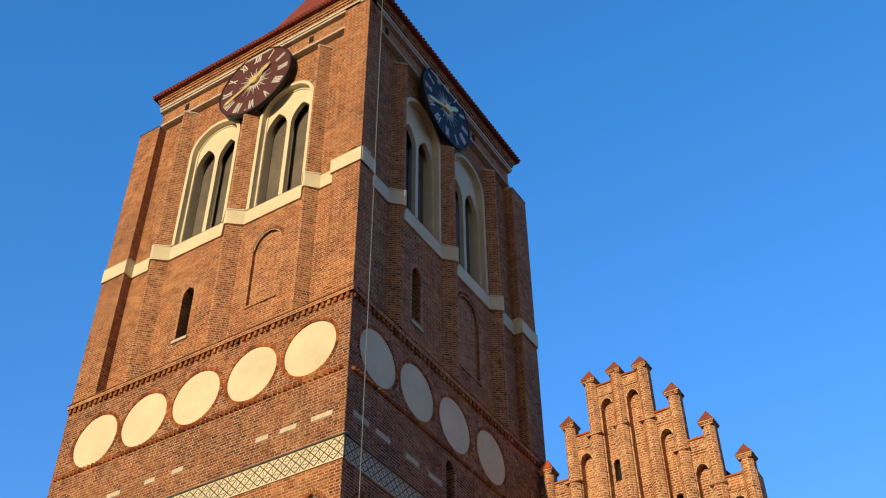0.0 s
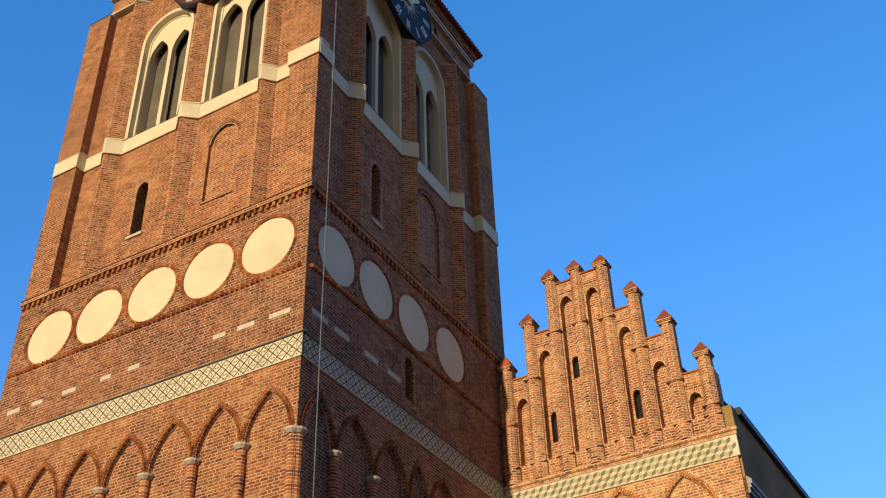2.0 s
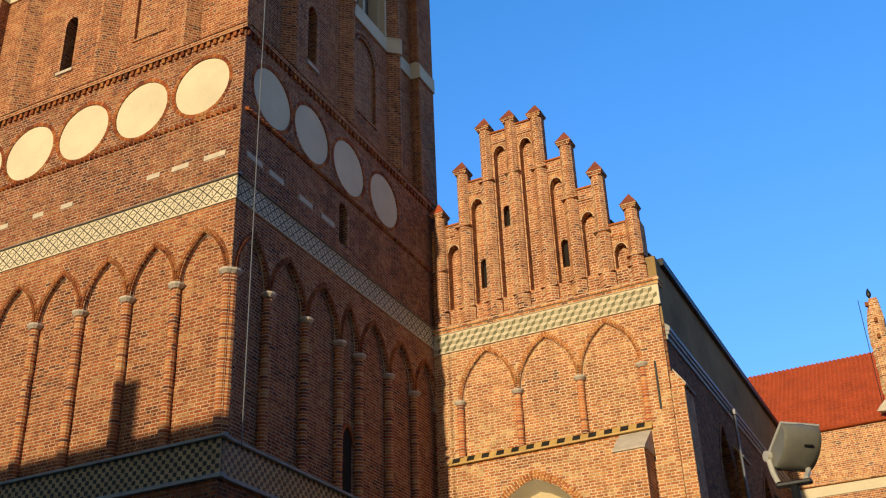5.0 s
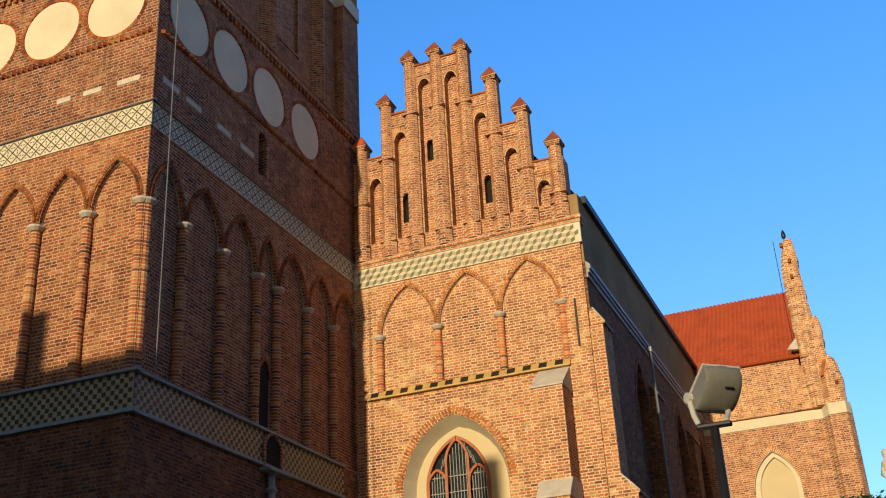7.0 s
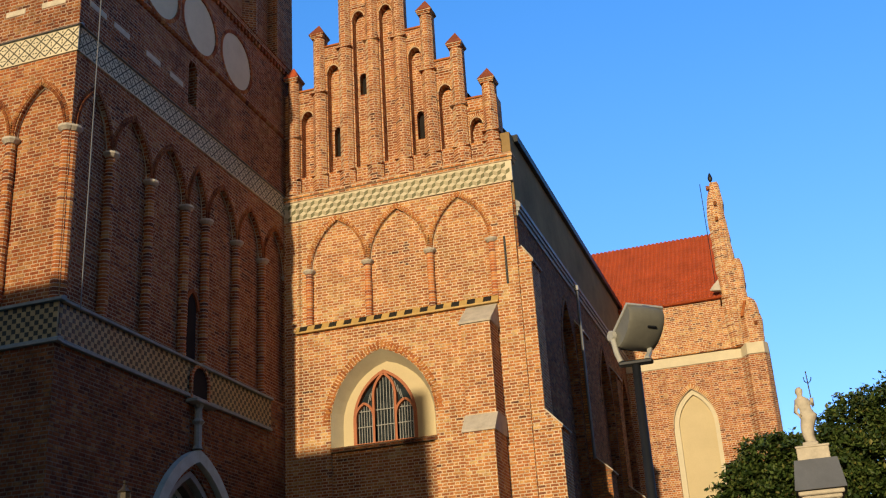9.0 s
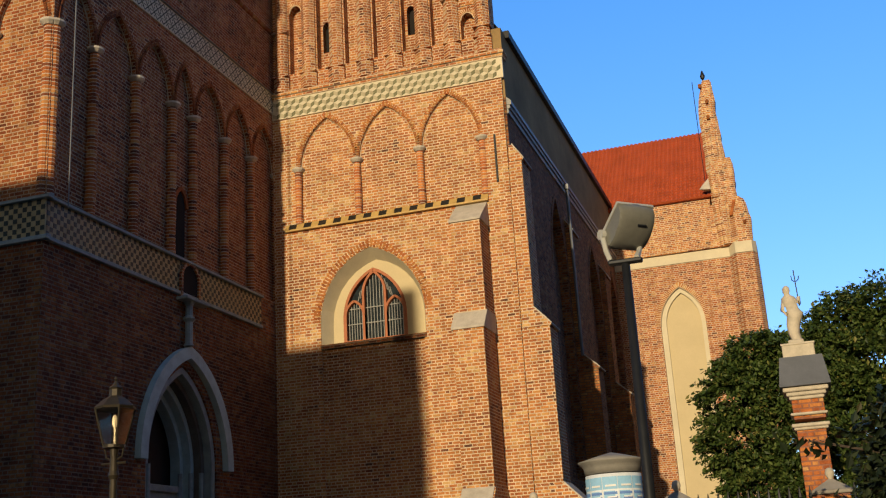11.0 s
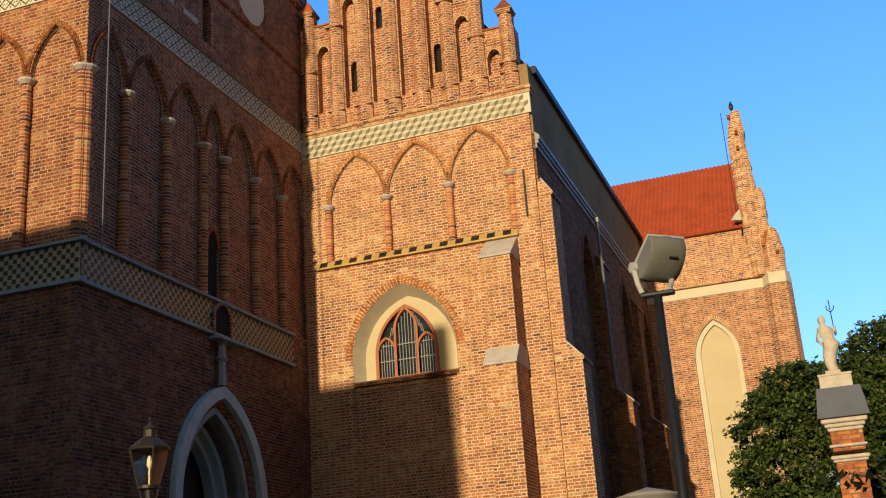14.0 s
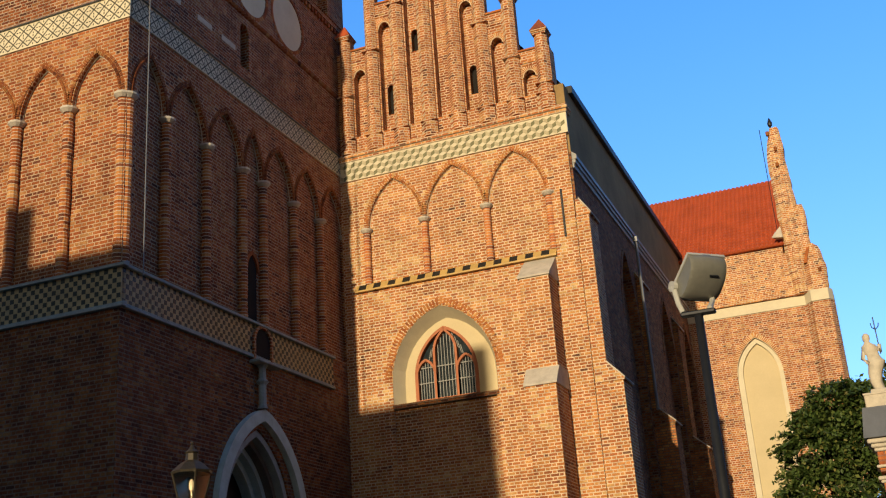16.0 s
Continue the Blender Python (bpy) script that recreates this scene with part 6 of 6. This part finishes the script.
def tree(label, place, blobs, trunk_top, clumps, leaves, size, material, seed, trunk_r=0.16):
    """A trunk with limbs to every mass of the crown, and a crown of leaf sprays on those masses."""
    rng = np.random.default_rng(seed)
    x0, y0, z0 = place
    ob = thing("tree", label, "tree", place)
    bm = bmesh.new()
    top = Vector((x0, y0, trunk_top))
    tube(bm, [(x0, y0, z0), (x0 + 0.05, y0, z0 + (trunk_top - z0) * 0.5), top], 0.1, 10, (trunk_r * 1.2, trunk_r, trunk_r * 0.7))
    part("trunk", bm, BARK, ob)
    for cx, cy, cz, r in blobs:
        bm = bmesh.new()
        c = Vector((cx, cy, cz))
        m = top.lerp(c, 0.5) + Vector((0, 0, 0.3))
        tube(bm, [top - Vector((0, 0, 0.4)), m, c], 0.05, 7, (trunk_r * 0.5, trunk_r * 0.32, trunk_r * 0.1))
        for _ in range(4):
            d = Vector(rng.normal(size=3)).normalized() * r * 0.8
            tube(bm, [m.lerp(c, 0.6), c + d * 0.5, c + d], 0.02, 5, (trunk_r * 0.16, trunk_r * 0.1, 0.008))
        part("limb", bm, BARK, ob)
    V, Fc = [], []
    for cx, cy, cz, r in blobs:
        n = int(clumps * r * r)
        for _ in range(n):
            d = rng.normal(size=3)
            d /= np.linalg.norm(d)
            rad = r * rng.uniform(0.62, 1.08)
            c = np.array((cx, cy, cz)) + d * rad * np.array((1, 1, 0.85))
            down = np.array((d[0] * 0.7, d[1] * 0.7, -0.35 + 0.3 * d[2]))
            for _ in range(leaves):
                o = rng.normal(size=3) * np.array((0.2, 0.2, 0.11)) * (size / 0.13)
                p = c + o
                t = down + rng.normal(size=3) * 0.45
                t /= np.linalg.norm(t)
                w = np.cross(t, np.array((0, 0, 1.0)) + rng.normal(size=3) * 0.5)
                w /= np.linalg.norm(w) + 1e-6
                s = size * rng.uniform(0.65, 1.25)
                nn = np.cross(t, w)
                b = len(V)
                V += [p - t * s, p + w * s * 0.55 + nn * s * 0.15, p + t * s, p - w * s * 0.55 + nn * s * 0.15]
                Fc += [(b, b + 1, b + 2), (b, b + 2, b + 3)]
    me = bpy.data.meshes.new("crown")
    me.from_pydata([tuple(v) for v in V], [], Fc)
    me.materials.append(material)
    cr = new("crown", me)
    cr.parent = ob
    cr.matrix_parent_inverse = Matrix.Translation(-Vector(ob.location))
    cr["label"] = "dense leafy crown of small leaves"
    return ob


tree("broad green lime tree beside the transept", (-0.7, 34.6, 0), [(-1.7, 34, 6.3, 1.15), (-0.9, 34.2, 7.45, 1.05), (-1.5, 34.3, 7.1, 0.8), (-0.1, 34.3, 7.5, 0.8), (-2.0, 34, 5.0, 1.1), (0.0, 34.4, 6.6, 1.2), (-1.3, 34, 3.7, 1.2), (0.2, 34.2, 4.9, 1.4), (-0.2, 34, 2.9, 1.4), (-1.4, 34.3, 2.3, 1.0), (0.9, 34.4, 7.0, 1.0)], 4.2, 120, 34, 0.085, LEAF, 3)
tree("broad green lime tree behind the gate pillar", (3.4, 35.6, 0), [(1.5, 34.8, 8.3, 1.1), (0.9, 34.8, 7.6, 0.9), (2.8, 35, 8.6, 1.25), (1.2, 34.6, 6.2, 1.4), (4.0, 35.2, 8.3, 1.4), (2.6, 34.4, 6.9, 1.5), (2.2, 34.4, 4.6, 1.6), (4.2, 34.8, 6.0, 1.7), (3.6, 34.6, 3.6, 1.6), (1.4, 34.4, 3.0, 1.3), (5.4, 35.2, 7.6, 1.5)], 4.6, 105, 34, 0.085, LEAF, 5)
tree("shrub tree leaning over the fence, its backlit shade in the leaf colour", (1.5, 13.3, 0), [(0.95, 13.3, 2.1, 0.35), (0.82, 13.3, 2.6, 0.28), (1.05, 13.3, 2.95, 0.34), (0.08, 13.3, 2.87, 0.06), (0.22, 13.3, 2.85, 0.08), (0.45, 13.3, 2.05, 0.12), (0.6, 13.3, 2.3, 0.15), (1.2, 13.35, 2.5, 0.4), (0.85, 13.2, 1.8, 0.4), (1.1, 13.2, 2.3, 0.4), (0.95, 13.25, 3.2, 0.2), (0.66, 13.3, 2.86, 0.14)], 1.9, 420, 7, 0.075, LEAF_SHADED, 7, 0.04)

# ---- laid bricks, proud of their mortar, on the faces that the camera sees ----
def inside(poly, u, z):
    hit = np.zeros(len(u), bool)
    n = len(poly)
    for i in range(n):
        (u1, z1), (u2, z2) = poly[i], poly[(i + 1) % n]
        if z1 == z2:
            continue
        hit ^= ((z1 > z) != (z2 > z)) & (u < (u2 - u1) * (z - z1) / (z2 - z1) + u1)
    return hit


LAID = random.Random(77)


def lay(wall, d, u0, u1, z0, z1, include=(), exclude=()):
    """Places (u, z, half width) of the bricks of one face; cut bricks close the row at the ends."""
    off = wall[1] - d if wall[0] == "F" else wall[1] + d
    us, zs, hw = [], [], []
    for r in range(math.ceil(z0 / BH - 0.15), math.floor(z1 / BH + 0.15)):
        sh = 0.5 * (r % 2)
        for c in range(math.floor((u0 + off) / BP + sh), math.ceil((u1 + off) / BP + sh) + 1):
            start = (c - sh) * BP - off
            for a, b in ((start, start + BS * BP), (start + BS * BP, start + BP)):
                a, b = max(a, u0), min(b, u1)
                if b - a < 0.05:
                    continue
                us.append((a + b) / 2)
                zs.append((r + 0.5) * BH)
                hw.append((b - a) / 2 - 0.011)
    us, zs, hw = np.array(us), np.array(zs), np.array(hw)
    keep = np.ones(len(us), bool)
    corners = [(us + i * hw, zs + j * BH * 0.42) for i in (-1, -0.33, 0.33, 1) for j in (-1, 1)]
    if include:
        keep &= np.any([np.all([inside(p, cu, cz) for cu, cz in corners], axis=0) for p in include], axis=0)
    for p in exclude:
        keep &= ~np.any([inside(p, cu, cz) for cu, cz in corners], axis=0)
        pu, pz = [q[0] for q in p], [q[1] for q in p]
        keep &= ~((us - hw < min(pu)) & (us + hw > max(pu)) & (zs > min(pz)) & (zs < max(pz)))
    return us[keep], zs[keep], hw[keep]


def lay_all(parent, material, faces, single_material, single=None):
    """All faces of one building as one mesh of bricks; those in the stretch `single` become parts."""
    V, Fc, loose = [], [], []
    for wall, d, u0, u1, z0, z1, inc, exc in faces:
        us, zs, hw = lay(wall, d, u0, u1, z0, z1, inc, exc)
        for u, z, w in zip(us.tolist(), zs.tolist(), hw.tolist()):
            t = LAID.uniform(0.002, 0.008)
            if single and single[0] is wall and abs(single[1] - d) < 1e-6 and abs(w - BS * BP / 2 + 0.011) < 0.002 and single[2] < u < single[3] and single[4] < z < single[5] and len(loose) < 300:
                loose.append((wall, u, z, d + t))
                continue
            h = BH / 2 - LAID.uniform(0.012, 0.017)
            dz = LAID.uniform(-0.004, 0.004)
            b = len(V)
            c = 0.004
            for uu, zz in ((-w, -h), (w, -h), (w, h), (-w, h)):
                V.append(at(wall, u + uu, z + zz + dz, d - 0.01))
            for uu, zz in ((-w + c, -h + c), (w - c, -h + c), (w - c, h - c), (-w + c, h - c)):
                V.append(at(wall, u + uu, z + zz + dz, d + t))
            f = [(4, 5, 6, 7), (0, 1, 5, 4), (1, 2, 6, 5), (2, 3, 7, 6), (3, 0, 4, 7)]
            Fc += [tuple(b + k for k in q) for q in f]
    me = bpy.data.meshes.new("bricks")
    me.from_pydata(V, [], Fc)
    me.materials.append(material)
    ob = new("bricks", me)
    ob.parent = parent
    ob.matrix_parent_inverse = Matrix.Translation(-Vector(parent.location))
    tagged(ob, "weathered handmade red bricks", kind="stuff")
    if loose:
        bm = bmesh.new()
        box(bm, -BS * BP / 2 + 0.011, BS * BP / 2 - 0.011, 0.0, 0.03, -BH / 2 + 0.014, BH / 2 - 0.014, 0.004)
        first = None
        for wall, u, z, d in loose:
            x, y, zz = at(wall, u, z, d)
            m = pose(x, y, zz) if wall[0] == "F" else pose(x, y, zz, 0, 0, 90)
            if first is None:
                first = part("brick", bm, single_material, parent)
                first.matrix_basis = m
            else:
                again("brick", first, m, parent)


def arch_zone(a, b, foot, spring, apex, g):
    return opening(min(a, b) - g, max(a, b) + g, foot, spring, apex + g * 1.25)


tf = []
slit_f = [rect(F_SLIT[0][0] - 0.1, F_SLIT[-1][0] + 0.1, 26.6, 29.4), arch_zone(-22.3, -20.95, 26.8, 29.75, 30.5, 0.16)]
slit_s = [rect(S_SLITU[0][0] - 0.1, S_SLITU[-1][0] + 0.1, 26.6, 29.7), arch_zone(29.65, 31.3, 26.8, 30.0, 30.82, 0.16)]
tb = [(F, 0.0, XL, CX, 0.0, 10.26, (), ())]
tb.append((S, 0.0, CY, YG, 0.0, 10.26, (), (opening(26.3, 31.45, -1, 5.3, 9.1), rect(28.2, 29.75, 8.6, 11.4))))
f_zone = [arch_zone(b, a, 11.4, ARC_SPRING, 17.85, 0.13) for a, b in zip(F_CAPS, F_CAPS[1:]) if b > XL]
s_zone = [arch_zone(a, b, 11.4, ARC_SPRING, 17.9, 0.13) for a, b in zip(S_CAPS, S_CAPS[1:])]
tf.append((F, 0.0, XL, CX, 11.5, 18.68, (), f_zone))
tf.append((S, 0.0, CY + 0.16, YG, 11.5, 18.68, (), s_zone))
for (a, b) in f_bays:
    tf.append((F, -0.16, a, b, 11.5, 17.8, (opening(a, b, 11.4, ARC_SPRING, 17.85),), ()))
for (a, b) in s_bays:
    tf.append((S, -0.16, a, b, 11.5, 17.9, (opening(a, b, 11.4, ARC_SPRING, 17.9),), (rect(28.25, 29.2, 11.4, 13.95),)))
f_plain = [disc(u, z, DISC_R + 0.14, 24) for u, z in F_DISC] + [rect(u - w / 2 - 0.02, u + w / 2 + 0.02, 20.36, 20.62) for u, w in ((-18.04, 0.80), (-19.33, 0.66), (-20.37, 0.5), (-23.88, 0.5), (-25.1, 0.45), (-26.73, 0.62), (-28.2, 0.5), (-29.33, 0.6))]
s_plain = [disc(u, z, DISC_R + 0.14, 24) for u, z in S_DISC] + [rect(u - 0.42, u + 0.42, 20.38, 20.66) for u in (22.95, 24.13, 25.83, 27.19)] + [rect(27.85, 28.5, 19.9, 21.75)]
burnt = [(F, 0.0, XL, CX, 19.6, 25.05, (), f_plain), (S, 0.0, CY, YB, 19.6, 25.05, (), s_plain)]
for wall, piers, wins, slits_, lo, hi in ((F, F_PIERS, F_WIN, slit_f, XL, CX), (S, S_PIERS, S_WIN, slit_s, CY, YB)):
    W_SPRING, W_APEX = (37.6, 39.0) if wall is F else (38.0, 39.42)
    for p, q, d in piers:
        p2 = CY if (wall is S and p < CY + 1) else p
        top = 40.0
        near = (wall is F and q == CX) or (wall is S and p < CY + 1)
        if d == ARRIS:
            continue
        tf.append((wall, d, p2, q, 25.42, 31.38, (), ()))
        tf.append((wall, d, p2, q, 32.25, 41.6 if near else top, (), ()))
    mids = [(x1, y0) for (x0, x1, _), (y0, y1, _) in zip(piers, piers[1:]) if y0 - x1 > 0.3]
    for a, b in mids:
        tf.append((wall, BACK, a, b, 25.42, 31.38, (), slits_))
        tf.append((wall, BACK, a, b, 32.25, 40.6, (), [opening(p - 0.02, q + 0.02, 32, W_SPRING, W_APEX + 0.02, rounded) for p, q in wins]))
# base courses take the shade-darkened bricks
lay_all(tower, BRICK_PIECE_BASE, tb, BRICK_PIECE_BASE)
lay_all(tower, BRICK_PIECE_BURNT, burnt, BRICK_PIECE_BURNT)
lay_all(tower, BRICK_PIECE, tf, brick_piece_material("brick_loose_tower", 0.42, 0.0, True, -0.35), (F, -0.16, -20.9, -17.2, 12.0, 14.4))

gf = []
g_zone = [arch_zone(a, b, 14.1, 16.35, 18.2, 0.13) for a, b in zip(A_CAPS, A_CAPS[1:])]
w_zone = [arch_zone(-15.42, -11.53, 9.5, 10.5, 13.02, 0.42), rect(-15.44, -11.58, 3.5, 9.6), rect(BX0, BX1, 3.4, 14.1), rect(-16.7, -9.0, 13.95, 14.3)]
gf.append((G, 0.0, GX0 + 0.02, GX1, 3.75, 18.42, (), g_zone + w_zone))
for a, b in g_bays:
    gf.append((G, -0.14, a, b, 14.25, 18.2, (opening(a, b, 14.2, 16.35, 18.2),), ()))
gf.append((G, -0.14, -15.39, -11.63, 4.2, 9.55, (), ()))
gf.append((G, 1.02, BX0, BX1, 10.0, 13.05, (), ()))
gf.append((G, 1.45, BX0, BX1, 4.33, 9.32, (), ()))
gf.append((G, 2.0, BX0 - 0.25, BX1 + 0.25, 0.5, 3.6, (), ()))
gf.append((G, 0.45, GX0 + 0.05, BX0 - 0.3, 0.5, 3.7, (), ()))
gf.append((("S", BX1), 0.0, YG - 1.02, YG, 10.0, 13.05, (), ()))
gf.append((("S", BX1), 0.0, YG - 1.45, YG, 4.33, 9.32, (), ()))
for y, xl, xu, _ in SIDE:
    gf.append((("F", y), 0.0, GX1 if y < 40 else NX, xu, 9.5, 15.25, (), ()))
    gf.append((("F", y), 0.0, GX1 if y < 40 else NX, xl, 4.4, 9.4, (), ()))
lay_all(aisle, BRICK_PIECE_GABLE, gf, brick_piece_material("brick_loose_aisle", 0.0, 0.06, True, 0.62), (G, 1.45, BX0, BX1, 4.4, 9.3))

pf = []
n_zone = [opening(h[0][0] - 0.14, h[-1][0] + 0.14, 20.2, NAP[i] - 0.3, NAP[i] + 0.16) for i, h in enumerate(holes)]
for i in range(7):
    pf.append((G, -0.12, P_X[i] + PW, P_X[i + 1] - PW, 19.62, STEP[i] - 0.65, (), n_zone))
    c = (P_X[i] + P_X[i + 1]) / 2 + 0.02
    z = SLITS.get(i)
    pf.append((G, -0.48, c - 0.25, c + 0.25, 20.25, NAP[i] - 0.2, (), [rect(c - 0.17, c + 0.17, z[0] - 0.05, z[1] + 0.1)] if z else ()))
for u, tip in zip(P_X, P_TIP):
    zc = tip - 0.62
    zm = max(zc - 2.6, 20.5)
    pf.append((G, 0.12, u - 0.10, u + 0.10, 20.2, zm, (), ()))
    pf.append((G, 0.09, u - 0.10, u + 0.10, zm + 0.1, zc - 0.1, (), ()))
    pf.append((("S", u + PW), 0.0, YG + 0.06, YG + 0.5, 20.2, zm, (), ()))
    pf.append((("S", u + PW - 0.03), 0.0, YG + 0.09, YG + 0.4, zm + 0.1, zc - 0.1, (), ()))
lay_all(gable, BRICK_PIECE_PIN, pf, BRICK_PIECE_PIN)
